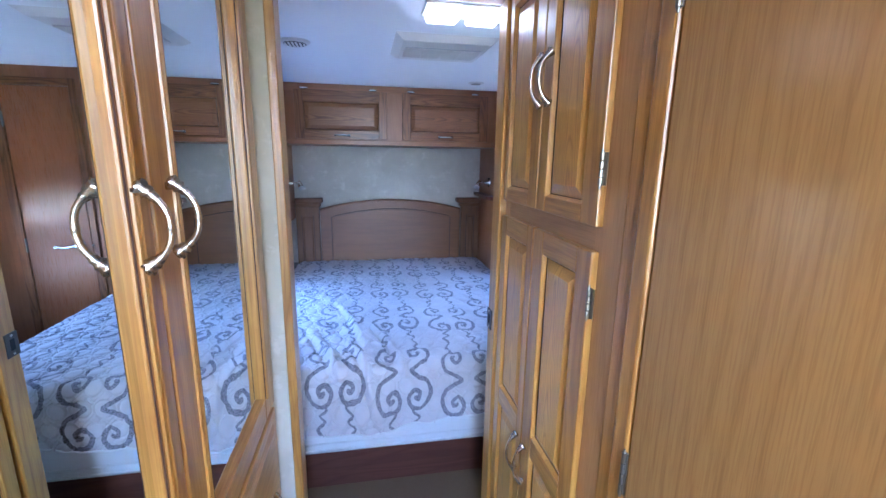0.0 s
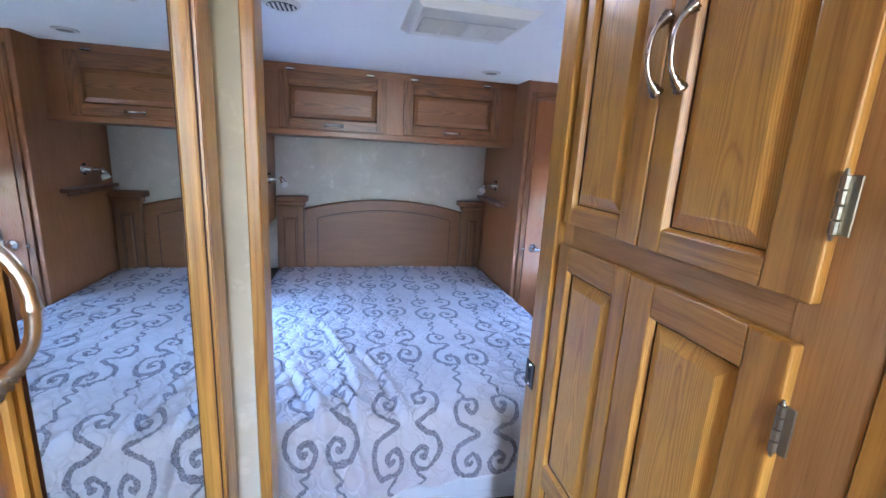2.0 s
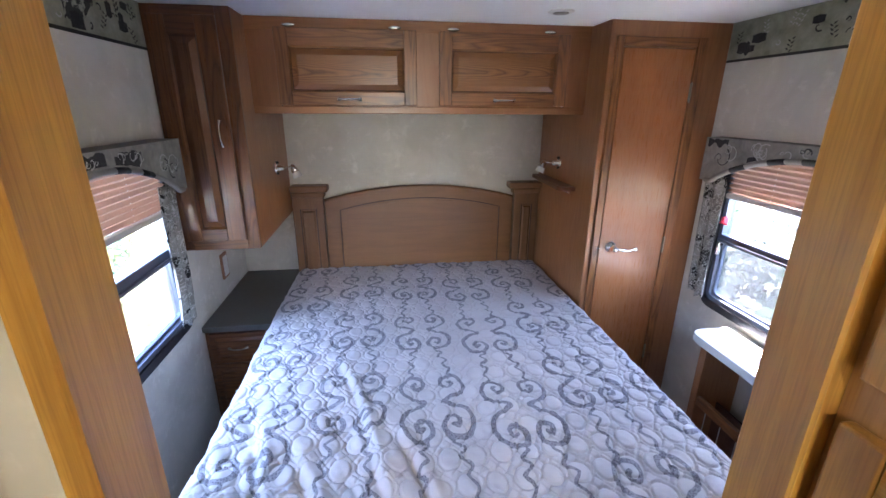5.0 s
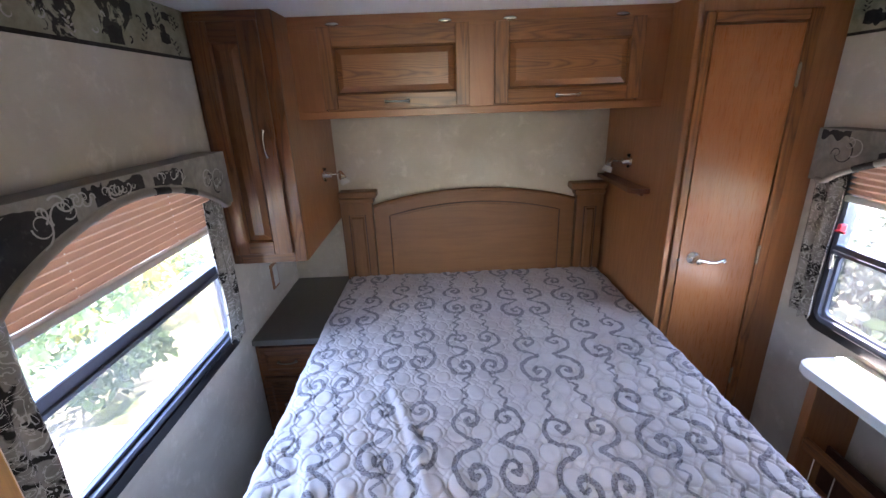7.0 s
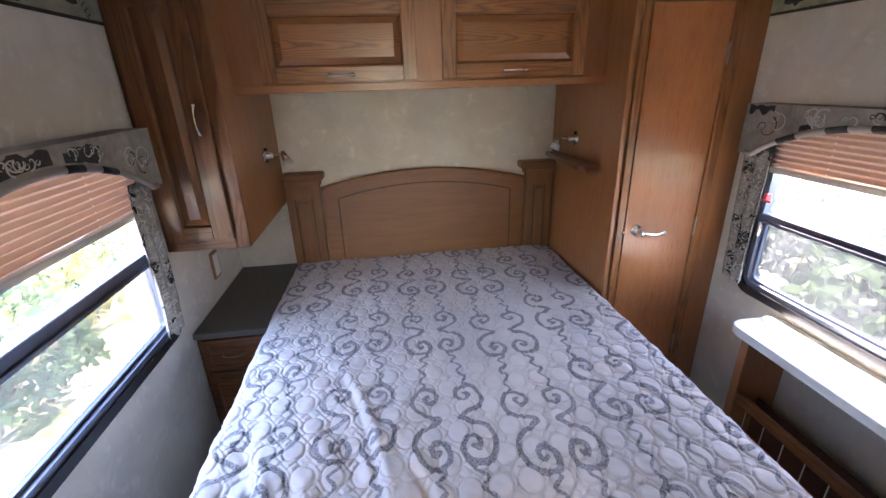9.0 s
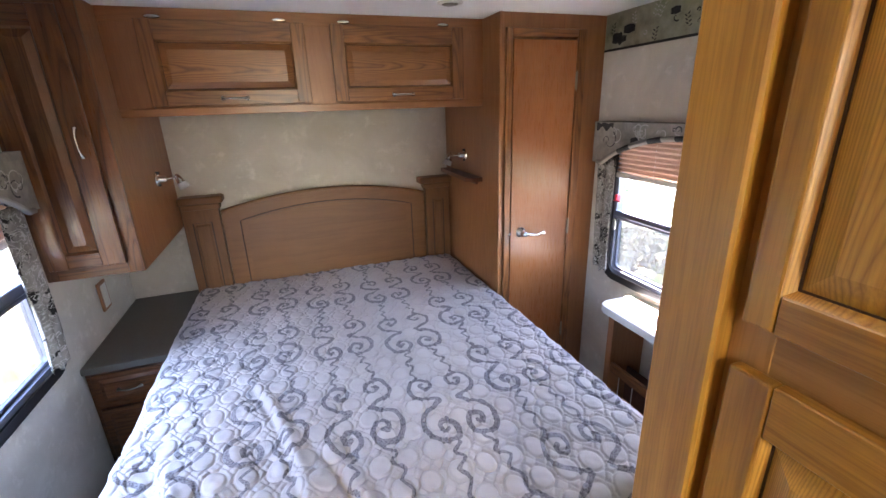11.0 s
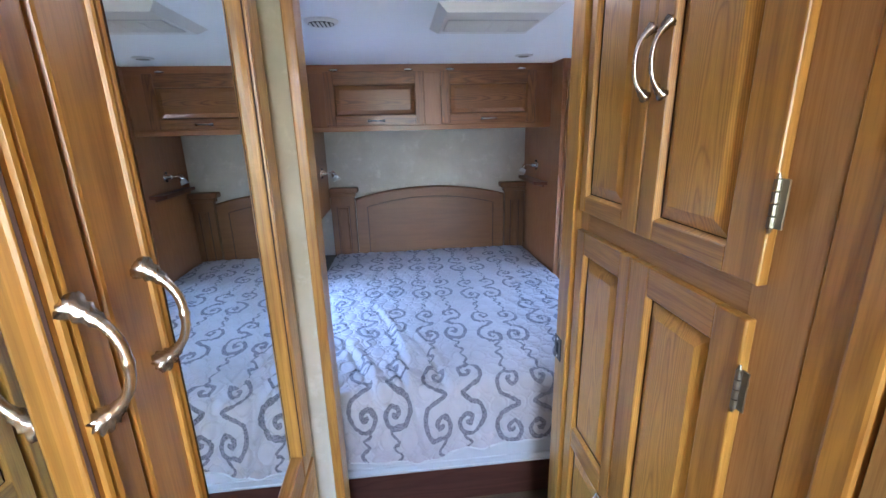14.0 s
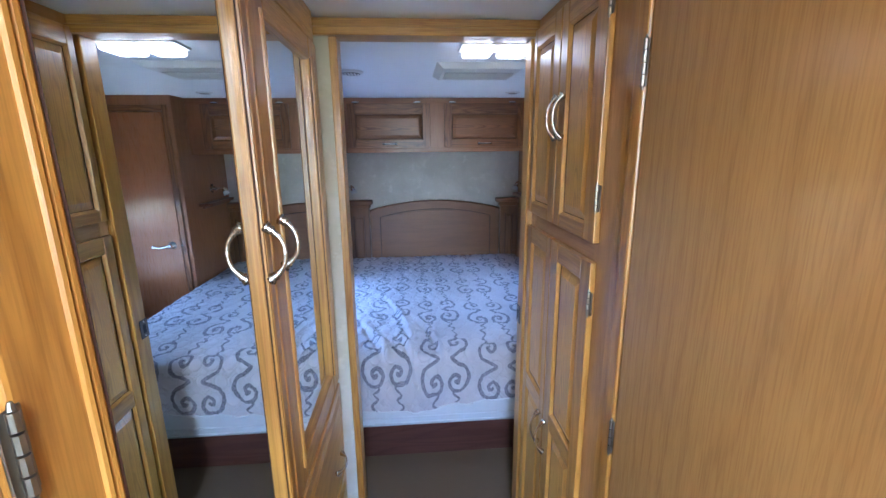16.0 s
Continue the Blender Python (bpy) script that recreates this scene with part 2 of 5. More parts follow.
def fabric_patchwork():
    """Grey and black patchwork print with pale flourishes."""
    mat, n, l, b = material("patchwork_print", (0.2, 0.19, 0.17), 0.85, 0, 0.2)
    v = coords(n, l, (1, 1, 1), False)
    cells = ramp(n, l, noise_tex(n, l, v, 5, 3, 0.6, 0.8), [(0.35, (0.19, 0.18, 0.155)), (0.65, (0.31, 0.295, 0.255))])
    smear = noise_tex(n, l, v, 14, 4, 0.7, 1.5)
    l.new(mix(n, l, 0.5, cells, ramp(n, l, smear, [(0.3, (0.55, 0.55, 0.55)), (0.7, (1.35, 1.33, 1.28))]), "MULTIPLY"), b.inputs["Base Color"])
    bump(n, l, b, noise_tex(n, l, v, 380, 2), 0.4, 0.001)
    return mat


def tail_material():
    """The same print gathered up: dark blotches and pale curling lines."""
    mat, n, l, b = material("gathered_print", (0.2, 0.19, 0.17), 0.8, 0, 0.25)
    v = coords(n, l, (1, 1, 1), False)
    cloth = ramp(n, l, noise_tex(n, l, v, 9, 3, 0.6, 0.8), [(0.35, (0.17, 0.16, 0.14)), (0.65, (0.33, 0.315, 0.28))])
    dark = ramp(n, l, noise_tex(n, l, v, 13, 3, 0.6, 0.5), [(0.54, (0, 0, 0)), (0.57, (1, 1, 1))])
    c = mix(n, l, dark, cloth, (0.016, 0.015, 0.013))
    curl = ramp(n, l, noise_tex(n, l, v, 24, 1, 0.4, 2.5), [(0.455, (0, 0, 0)), (0.475, (1, 1, 1)), (0.515, (1, 1, 1)), (0.535, (0, 0, 0))])
    l.new(mix(n, l, curl, c, (0.46, 0.45, 0.41)), b.inputs["Base Color"])
    return mat


def border_material():
    """Sage green wallpaper border with dark blocks and darker foliage."""
    mat, n, l, b = material("leafy_border_paper", (0.2, 0.2, 0.14), 0.7)
    v = coords(n, l, (1, 1, 1), False)
    f = noise_tex(n, l, v, 11, 4, 0.65)
    base = ramp(n, l, f, [(0.3, (0.16, 0.165, 0.105)), (0.7, (0.36, 0.355, 0.265))])
    vo = n.new("ShaderNodeTexVoronoi")
    vo.distance = "CHEBYCHEV"
    vo.inputs["Scale"].default_value = 9
    l.new(v, vo.inputs["Vector"])
    sep = n.new("ShaderNodeSeparateColor")
    l.new(vo.outputs["Color"], sep.inputs[0])
    block = ramp(n, l, sep.outputs[1], [(0.20, (1, 1, 1)), (0.22, (0, 0, 0))])
    ragged = ramp(n, l, noise_tex(n, l, v, 26, 3, 0.6, 1.0), [(0.45, (0, 0, 0)), (0.50, (1, 1, 1))])
    both = mix(n, l, 1.0, block, ragged, "MULTIPLY")
    c = mix(n, l, both, base, (0.018, 0.017, 0.013))
    l.new(c, b.inputs["Base Color"])
    return mat


def shade_material():
    mat, n, l, b = material("pleated_shade_cloth", (0.38, 0.235, 0.170), 0.8, 0, 0.2)
    tr = n.new("ShaderNodeBsdfTranslucent")
    tr.inputs["Color"].default_value = (0.60, 0.36, 0.24, 1)
    ms = n.new("ShaderNodeMixShader")
    ms.inputs[0].default_value = 0.06
    l.new(b.outputs[0], ms.inputs[1])
    l.new(tr.outputs[0], ms.inputs[2])
    l.new(ms.outputs[0], n["Material Output"].inputs["Surface"])
    return mat


def glass_material(dirt, tint=1.0):
    mat, n, l, b = material("window_glass", (1, 1, 1), 0.0)
    clear = n.new("ShaderNodeBsdfTransparent")
    clear.inputs["Color"].default_value = (tint, tint, tint * 1.01, 1)
    gloss = n.new("ShaderNodeBsdfGlossy")
    gloss.inputs["Roughness"].default_value = 0.02
    facing = n.new("ShaderNodeLayerWeight")
    facing.inputs["Blend"].default_value = 0.5
    power = n.new("ShaderNodeMath")
    power.operation = "POWER"
    power.inputs[1].default_value = 4.0
    l.new(facing.outputs["Facing"], power.inputs[0])
    fres = n.new("ShaderNodeMath")
    fres.operation = "MULTIPLY_ADD"
    fres.inputs[1].default_value, fres.inputs[2].default_value = 0.8, 0.03
    l.new(power.outputs[0], fres.inputs[0])
    m1 = n.new("ShaderNodeMixShader")
    l.new(fres.outputs[0], m1.inputs[0])
    l.new(clear.outputs[0], m1.inputs[1])
    l.new(gloss.outputs[0], m1.inputs[2])
    film = n.new("ShaderNodeBsdfTranslucent")
    film.inputs["Color"].default_value = (0.75, 0.78, 0.8, 1)
    v = coords(n, l, (1, 1, 1), False)
    f = noise_tex(n, l, v, 7, 3)
    fac = ramp(n, l, f, [(0.3, (dirt * 0.5,) * 3), (0.7, (dirt,) * 3)])
    m2 = n.new("ShaderNodeMixShader")
    l.new(fac, m2.inputs[0])
    l.new(m1.outputs[0], m2.inputs[1])
    l.new(film.outputs[0], m2.inputs[2])
    l.new(m2.outputs[0], n["Material Output"].inputs["Surface"])
    return mat


tail_print = tail_material()
carpet, quilt_mat, patchwork, border_mat, shade_cloth = carpet_material(), quilt_material(), fabric_patchwork(), border_material(), shade_material()
glass_clear = glass_material(0.012, 0.85)
glass_tinted = glass_material(0.020, 0.42)
plain_grey_cloth = material("grey_cloth", (0.25, 0.235, 0.205), 0.9, 0, 0.2)[0]
pale_print = material("pale_print", (0.42, 0.41, 0.37), 0.85, 0, 0.2)[0]
dark_print = mottled("dark_print", (0.012, 0.011, 0.010), (0.075, 0.072, 0.064), 0.85, 16, 0.25)
mattress_cloth = mottled("white_mattress_cloth", (0.60, 0.62, 0.60), (0.54, 0.55, 0.52), 0.85, 8, 0.6)


# ---- building helpers ----
def thing(name, label, category, m=None, group=""):
    ob = new(name)
    ob.empty_display_size = 0.05
    if m is not None:
        ob.matrix_world = m
    return tagged(ob, label, category, group)


def part(name, bm, mat, parent=None, label="", m=None, smooth=False, kind=""):
    """Links a bmesh as one mesh object under a thing or a part."""
    me = bpy.data.meshes.new(name)
    bmesh.ops.recalc_face_normals(bm, faces=bm.faces[:])
    bm.to_mesh(me)
    bm.free()
    if smooth:
        me.shade_smooth()
    me.materials.append(mat)
    ob = new(name, me)
    if parent is not None:
        ob.parent = parent
    if m is not None:
        ob.matrix_basis = m
    return tagged(ob, label, kind=kind)


def setting(name, bm, mat, label="", smooth=False):
    return part(name, bm, mat, None, label, smooth=smooth, kind="structure")


def box(bm, x0, x1, y0, y1, z0, z1, bev=0.0, seg=1):
    vs = bmesh.ops.create_cube(bm, size=1.0)["verts"]
    for v in vs:
        v.co = Vector(((x0 + x1) / 2 + v.co.x * (x1 - x0), (y0 + y1) / 2 + v.co.y * (y1 - y0), (z0 + z1) / 2 + v.co.z * (z1 - z0)))
    if bev:
        es = list({e for v in vs for e in v.link_edges})
        bmesh.ops.bevel(bm, geom=es, offset=bev, segments=seg, affect="EDGES", profile=0.5)
    return bm


def B(*args, **kw):
    return box(bmesh.new(), *args, **kw)


def prism(bm, pts, axis, a, b):
    """Extrudes the outline pts (two coordinates) along axis from a to b."""
    def put(p, t):
        return {"x": (t, p[0], p[1]), "y": (p[0], t, p[1]), "z": (p[0], p[1], t)}[axis]
    v0, v1 = [bm.verts.new(put(p, a)) for p in pts], [bm.verts.new(put(p, b)) for p in pts]
    bm.faces.new(v0)
    bm.faces.new(v1[::-1])
    for i in range(len(pts)):
        j = (i + 1) % len(pts)
        bm.faces.new((v0[i], v0[j], v1[j], v1[i]))
    return bm


def sweep(bm, pts, radii, seg=8, flute=None, flat=1.0):
    """A tube along pts with a radius at each; flute(i) gives the depth of its grooves."""
    pts = [Vector(p) for p in pts]
    rings, up = [], None
    for i, p in enumerate(pts):
        d = (pts[min(i + 1, len(pts) - 1)] - pts[max(i - 1, 0)]).normalized()
        if up is None:
            up = d.orthogonal().normalized()
        up = (up - d * up.dot(d)).normalized()
        side = d.cross(up)
        g = flute(i) if flute else 0
        ring = []
        for k in range(seg):
            a = 2 * math.pi * k / seg
            r = radii[i] * (1 - (g if k % 2 else 0))
            ring.append(bm.verts.new(p + up * (r * math.cos(a)) + side * (r * flat * math.sin(a))))
        rings.append(ring)
    for a, b in zip(rings, rings[1:]):
        for k in range(seg):
            bm.faces.new((a[k], a[(k + 1) % seg], b[(k + 1) % seg], b[k]))
    bm.faces.new(rings[0][::-1])
    bm.faces.new(rings[-1])
    return bm


def lathe(bm, prof, m, seg=20):
    """Turns the profile of (radius, height) about the z axis of m."""
    rings = [[bm.verts.new(m @ Vector((r * math.cos(2 * math.pi * k / seg), r * math.sin(2 * math.pi * k / seg), h))) for k in range(seg)] for r, h in prof]
    for a, b in zip(rings, rings[1:]):
        for k in range(seg):
            bm.faces.new((a[k], a[(k + 1) % seg], b[(k + 1) % seg], b[k]))
    bm.faces.new(rings[0][::-1])
    bm.faces.new(rings[-1])
    return bm


def slab(bm, x0, x1, z0, z1, yf, yb, bev, edge=None):
    """A raised field in the xz plane: its face at yf, sloping out by bev to yb."""
    a = [(x0 + bev, z0 + bev), (x1 - bev, z0 + bev), (x1 - bev, z1 - bev), (x0 + bev, z1 - bev)]
    c = [(x0, z0), (x1, z0), (x1, z1), (x0, z1)]
    f = [bm.verts.new((x, yf, z)) for x, z in a]
    g = [bm.verts.new((x, yb, z)) for x, z in c]
    bm.faces.new(f)
    for i in range(4):
        j = (i + 1) % 4
        bm.faces.new((f[i], f[j], g[j], g[i]))
    return bm


def bow_handle(parent, x, z, length, rise, upright, r=0.0052, mat=None, y=0.0):
    """A bowed pull with fluted shell ends, standing out towards -y."""
    n = 49
    pts, rad, fan = [], [], []
    for i in range(n):
        t = i / (n - 1) * 2 - 1
        out = -rise * (1 - abs(t) ** 2.6) - 0.003
        pts.append((x, y + out, z + t * length / 2) if upright else (x + t * length / 2, y + out, z))
        e = max(0, abs(t) - 0.58) / 0.42
        tip = 1 - 0.35 * max(0, abs(t) - 0.96) / 0.04
        rad.append(r * (0.68 + 1.35 * e ** 1.4 + 0.14 * math.exp(-(t / 0.05) ** 2)) * (1 + 0.17 * math.sin(e * 24) * min(1, e * 3)) * tip)
        fan.append(0.42 * min(1, e * 2.2))
    return part("handle", sweep(bmesh.new(), pts, rad, 18, flute=lambda i: fan[i]), mat or pewter, parent, "", smooth=True)


def butt_hinge(parent, x, y, z, h=0.055, w=0.008, mat=None, leaf=None):
    bm = bmesh.new()
    box(bm, x - w, x + (leaf or w), y - 0.0025, y, z - h / 2, z + h / 2, 0.0008)
    for k in range(4):
        sweep(bm, [(x, y - 0.005, z - h / 2 + h / 4 * k + 0.001), (x, y - 0.005, z - h / 2 + h / 4 * (k + 1) - 0.001)], [0.004] * 2, 8)
    for s in (-1, 1):
        sweep(bm, [(x, y - 0.005, z + s * h / 2), (x, y - 0.005, z + s * (h / 2 + 0.006))], [0.003, 0.0015], 8)
    return part("hinge", bm, mat or steel, parent, "")


def boards(parent, name, mat, sizes, bev=0.0, seg=1, label=""):
    """One part for each board of the list of box sizes."""
    return [part(name, B(*size, bev, seg), mat, parent, label) for size in sizes]


def panel_door(parent, x0, x1, z0, z1, fields, y=0.0, st=0.055, thick=0.020, mats=None, name="door"):
    """A framed door facing -y with raised fields, a list of (x0, x1, z0, z1)."""
    mv, mh = mats or (oak_v, oak_h)
    fx0, fx1 = min(f[0] for f in fields), max(f[1] for f in fields)
    door = part(name, B(x0 + 0.004, x1 - 0.004, y + thick - 0.004, y + thick, z0 + 0.004, z1 - 0.004), mv, parent)
    boards(door, "stile", mv, [(x0, fx0, y, y + thick - 0.0042, z0, z1), (fx1, x1, y, y + thick - 0.0042, z0, z1)], 0.003, 2)
    zs = sorted([z0] + [f[2] for f in fields] + [f[3] for f in fields] + [z1])
    boards(door, "rail", mh, [(fx0, fx1, y + 0.0006, y + thick - 0.0042, p, q) for p, q in zip(zs[::2], zs[1::2])], 0.0015)
    for f in fields:
        bm = bmesh.new()
        # moulded inner lip round the field
        ix0, ix1, iz0, iz1 = f
        g = 0.006
        o = [(ix0, iz0), (ix1, iz0), (ix1, iz1), (ix0, iz1)]
        i4 = [(ix0 + g, iz0 + g), (ix1 - g, iz0 + g), (ix1 - g, iz1 - g), (ix0 + g, iz1 - g)]
        vo = [bm.verts.new((a, y + 0.002, b)) for a, b in o]
        vi = [bm.verts.new((a, y + 0.0120, b)) for a, b in i4]
        for k in range(4):
            j = (k + 1) % 4
            bm.faces.new((vo[k], vo[j], vi[j], vi[k]))
        slab(bm, ix0 + g, ix1 - g, iz0 + g, iz1 - g, y + 0.0025, y + 0.0125, min(0.024, (ix1 - ix0) * 0.24))
        m = mv if (iz1 - iz0) > (ix1 - ix0) else mh
        part("panel", bm, PANELS.get(m.name, m), door)
        loop = [(ix0 + g, y + 0.0118, iz0 + g), (ix1 - g, y + 0.0118, iz0 + g), (ix1 - g, y + 0.0118, iz1 - g), (ix0 + g, y + 0.0118, iz1 - g), (ix0 + g, y + 0.0118, iz0 + g)]
        part("glazed_line", sweep(bmesh.new(), loop, [0.0016] * 5, 5), groove_mat, door, "dark glaze in the groove")
    return door


def at(x, y, z, turn=0.0):
    return pose(x, y, z, 0, 0, turn)


# ---- the shell ----
XL, XR, YF, YB, ZC = -0.84, 1.49, 1.220, 3.40, 1.868
T = 0.05
setting("floor", B(-1.0, 1.6, -2.6, YB + T, -0.05, 0.0), carpet, "beige cut-pile carpet")
setting("ceiling", B(XL - T, XR + T, YF, YB + T, ZC, ZC + 0.03), ceil_mat, "smooth white ceiling panel")
setting("hall_ceiling", B(-1.0, 1.6, -2.6, YF, 1.905, 1.935), ceil_mat, "smooth white hall ceiling")


def side_wall(name, x0, x1, wy0, wy1, wz0, wz1):
    bm = bmesh.new()
    box(bm, x0, x1, YF, wy0, 0, ZC)
    box(bm, x0, x1, wy1, YB + T, 0, ZC)
    box(bm, x0, x1, wy0, wy1, 0, wz0)
    box(bm, x0, x1, wy0, wy1, wz1, ZC)
    setting(name, bm, paper, "grey-beige mottled wallpaper wall with a window opening")


LW, RW = (1.70, 2.60, 0.68, 1.365), (1.70, 2.53, 0.68, 1.365)
side_wall("wall_west", XL - T, XL, *LW)
side_wall("wall_east", XR, XR + T, *RW)
setting("wall_north", B(XL, XR, YB, YB + T, 0, ZC), paper, "grey-beige mottled wallpaper wall behind the bed")
bm = box(B(XL, -0.243, 1.153, YF, 0, 1.905), XL, -0.297, 1.094, 1.153, 0, 1.905)
setting("wall_south", bm, paper_hall, "cream mottled wallpaper end wall")
setting("wall_south_return", B(0.425, XR, 1.160, YF, 0, 1.905), paper_hall)
setting("hall_wall_west", B(-1.0, -0.92, -2.6, 1.16, 0, 1.905), paper_hall)
setting("hall_wall_east", B(1.0, 1.08, -2.6, 1.16, 0, 1.905), paper_hall)
# unseen end wall; its wide opening is invented to let daylight into the hall
bm = bmesh.new()
box(bm, -0.92, 1.0, -2.6, -2.55, 0, 0.7)
box(bm, -0.92, 1.0, -2.6, -2.55, 1.7, 1.905)
box(bm, -0.92, -0.7, -2.6, -2.55, 0.7, 1.7)
box(bm, 0.8, 1.0, -2.6, -2.55, 0.7, 1.7)
setting("hall_wall_south", bm, paper_hall)

# doorway lining
bm = bmesh.new()
box(bm, -0.243, -0.218, 1.150, YF + 0.008, 0, 1.853, 0.003)
setting("door_1_jamb_west", bm, gold_v, "varnished oak door lining")
bm = bmesh.new()
box(bm, 0.393, 0.425, 1.158, YF + 0.008, 0, 1.853, 0.003)
setting("door_1_jamb_east", bm, gold_v, "varnished oak door lining")
setting("door_1_header", box(B(-0.30, 0.425, 1.135, YF + 0.004, 1.853, 1.878, 0.003), -0.30, 0.425, 1.150, YF, 1.878, 1.905, 0.002), gold_h, "moulded oak header over the doorway")


# ---- windows ----
def window(name, x, inward, y0, y1, z0, z1, bar, label):
    """A dark framed hinged window; inward is the x direction into the room."""
    w = tagged(new(name), label, "window", kind="structure")

    def ring(n, a0, a1, b0, b1, width, xa, xb, mat, r, lab=""):
        bm = bmesh.new()

        def outline(o, rr):
            pts = []
            for cx, cz, s in ((a1 - o, b1 - o, 0), (a0 + o, b1 - o, 90), (a0 + o, b0 + o, 180), (a1 - o, b0 + o, 270)):
                cx += -rr if s in (0, 270) else rr
                cz += -rr if s in (0, 90) else rr
                for k in range(6):
                    t = radians(s + k * 18)
                    pts.append((cx + rr * math.cos(t), cz + rr * math.sin(t)))
            return pts
        o1, o2 = outline(0, r), outline(width, max(r - width, 0.012))
        vs = [[bm.verts.new((xx, p[0], p[1])) for p in o] for o, xx in ((o1, xa), (o1, xb), (o2, xb), (o2, xa))]
        for q in range(4):
            A, C = vs[q], vs[(q + 1) % 4]
            for k in range(24):
                j = (k + 1) % 24
                bm.faces.new((A[k], A[j], C[j], C[k]))
        part(n, bm, mat, w, lab)
    f = inward
    ring("window_frame", y0 - 0.035, y1 + 0.035, z0 - 0.035, z1 + 0.035, 0.034, x + f * 0.001, x + f * 0.016, black_rubber, 0.07, "black rubber-edged frame")
    ring("inner_frame", y0 - 0.002, y1 + 0.002, z0 - 0.002, z1 + 0.002, 0.020, x - f * 0.035, x + f * 0.008, frame_grey, 0.045)
    part("window_bar", box(B(x - 0.014, x + 0.014, y0 + 0.016, y1 - 0.016, bar - (0.022 if f > 0 else 0.015), bar + (0.022 if f > 0 else 0.010), 0.003), x + f * 0.012 - 0.010, x + f * 0.012 + 0.010, y0 + 0.016, y1 - 0.016, bar - 0.026, bar - 0.012, 0.002), frame_grey, w, "dark grey cross bar")
    if f > 0:
        part("bar_ledge", B(x - 0.022, x + 0.024, y0 + 0.017, y1 - 0.017, bar + 0.0225, bar + 0.0285, 0.002), ledge_sky_tint, w, "aluminium top of the cross bar, sky reflection in its colour")
    ring("lower_sash", y0 + 0.017, y1 - 0.017, z0 + 0.017, bar - 0.02, 0.012, x - f * 0.025, x - f * 0.008, frame_grey, 0.035)
    for n, za, zb, glass in (("pane", z0 + 0.02, bar, glass_tinted), ("pane", bar, z1 - 0.01, glass_clear)):
        p = part(n, B(x - f * 0.020 - 0.001, x - f * 0.020 + 0.001, y0 + 0.015, y1 - 0.015, za, zb), glass, w)
        p.visible_shadow = False
    return w


window("window_1", XL, 1, *LW, 0.985, "dark-framed caravan window over the bed's side")
window("window_2", XR, -1, *RW, 0.985, "dark-framed caravan window above the white shelf")


def pleated_shade(x, f, y0, y1, zb, zt):
    th = thing("pleated_shade", "terracotta pleated shade half lowered in the window", "blind")
    bm = bmesh.new()
    n = int((zt - zb) / 0.010)
    rows = []
    for i in range(n + 1):
        z = zb + (zt - zb) * i / n
        xx = x + f * (0.013 + (0.008 if i % 2 else -0.009))
        rows.append([bm.verts.new((xx, y0 + (y1 - y0) * k / 8, z + 0.0008 * math.sin(k * 1.7 + i))) for k in range(9)])
    for a, b in zip(rows, rows[1:]):
        for k in range(8):
            bm.faces.new((a[k], a[k + 1], b[k + 1], b[k]))
    part("shade", bm, shade_cloth, th)
    part("bottom_rail", B(x + f * 0.012 - 0.012, x + f * 0.012 + 0.012, y0, y1, zb - 0.022, zb, 0.004, 2), white_plastic, th, "beige bottom rail")
    bm = bmesh.new()
    for yy in (y0 + (y1 - y0) * 0.27, y0 + (y1 - y0) * 0.73):
        for i in range(1, n, 2):
            z = zb + (zt - zb) * i / n
            box(bm, x + f * 0.0205 - 0.0006, x + f * 0.0205 + 0.0006, yy - 0.0018, yy + 0.0018, z - 0.0012, z + 0.0018)
    part("cord", bm, white_plastic, th, "white cord showing at the pleats", kind="stuff")
    return th


pleated_shade(XL, 1, LW[0] + 0.01, LW[1] - 0.01, 1.150, 1.385)
pleated_shade(XR, -1, RW[0] + 0.01, RW[1] - 0.01, 1.178, 1.385)


def flourish(rng, cx, cz, s):
    """Points of one curling tendril."""
    a0, turn = rng.uniform(0, 6.28), rng.choice((-1, 1))
    pts = []
    for i in range(15):
        t = i / 14
        a = a0 + turn * t * 4.6
        r = s * (1 - 0.75 * t)
        pts.append((cx + r * math.cos(a) + s * 0.4 * t, cz + r * math.sin(a)))
    return pts


def ribbon(bm, pts, width, at_x, taper=True):
    prev = None
    for i, (y, z) in enumerate(pts):
        a, b = pts[max(i - 1, 0)], pts[min(i + 1, len(pts) - 1)]
        d = math.hypot(b[0] - a[0], b[1] - a[1]) or 1
        nx, nz = -(b[1] - a[1]) / d, (b[0] - a[0]) / d
        w = width * (1 - 0.7 * i / (len(pts) - 1)) / 2 if taper else width / 2
        cur = (bm.verts.new((at_x, y + nx * w, z + nz * w)), bm.verts.new((at_x, y - nx * w, z - nz * w)))
        if prev:
            bm.faces.new((prev[0], cur[0], cur[1], prev[1]))
        prev = cur


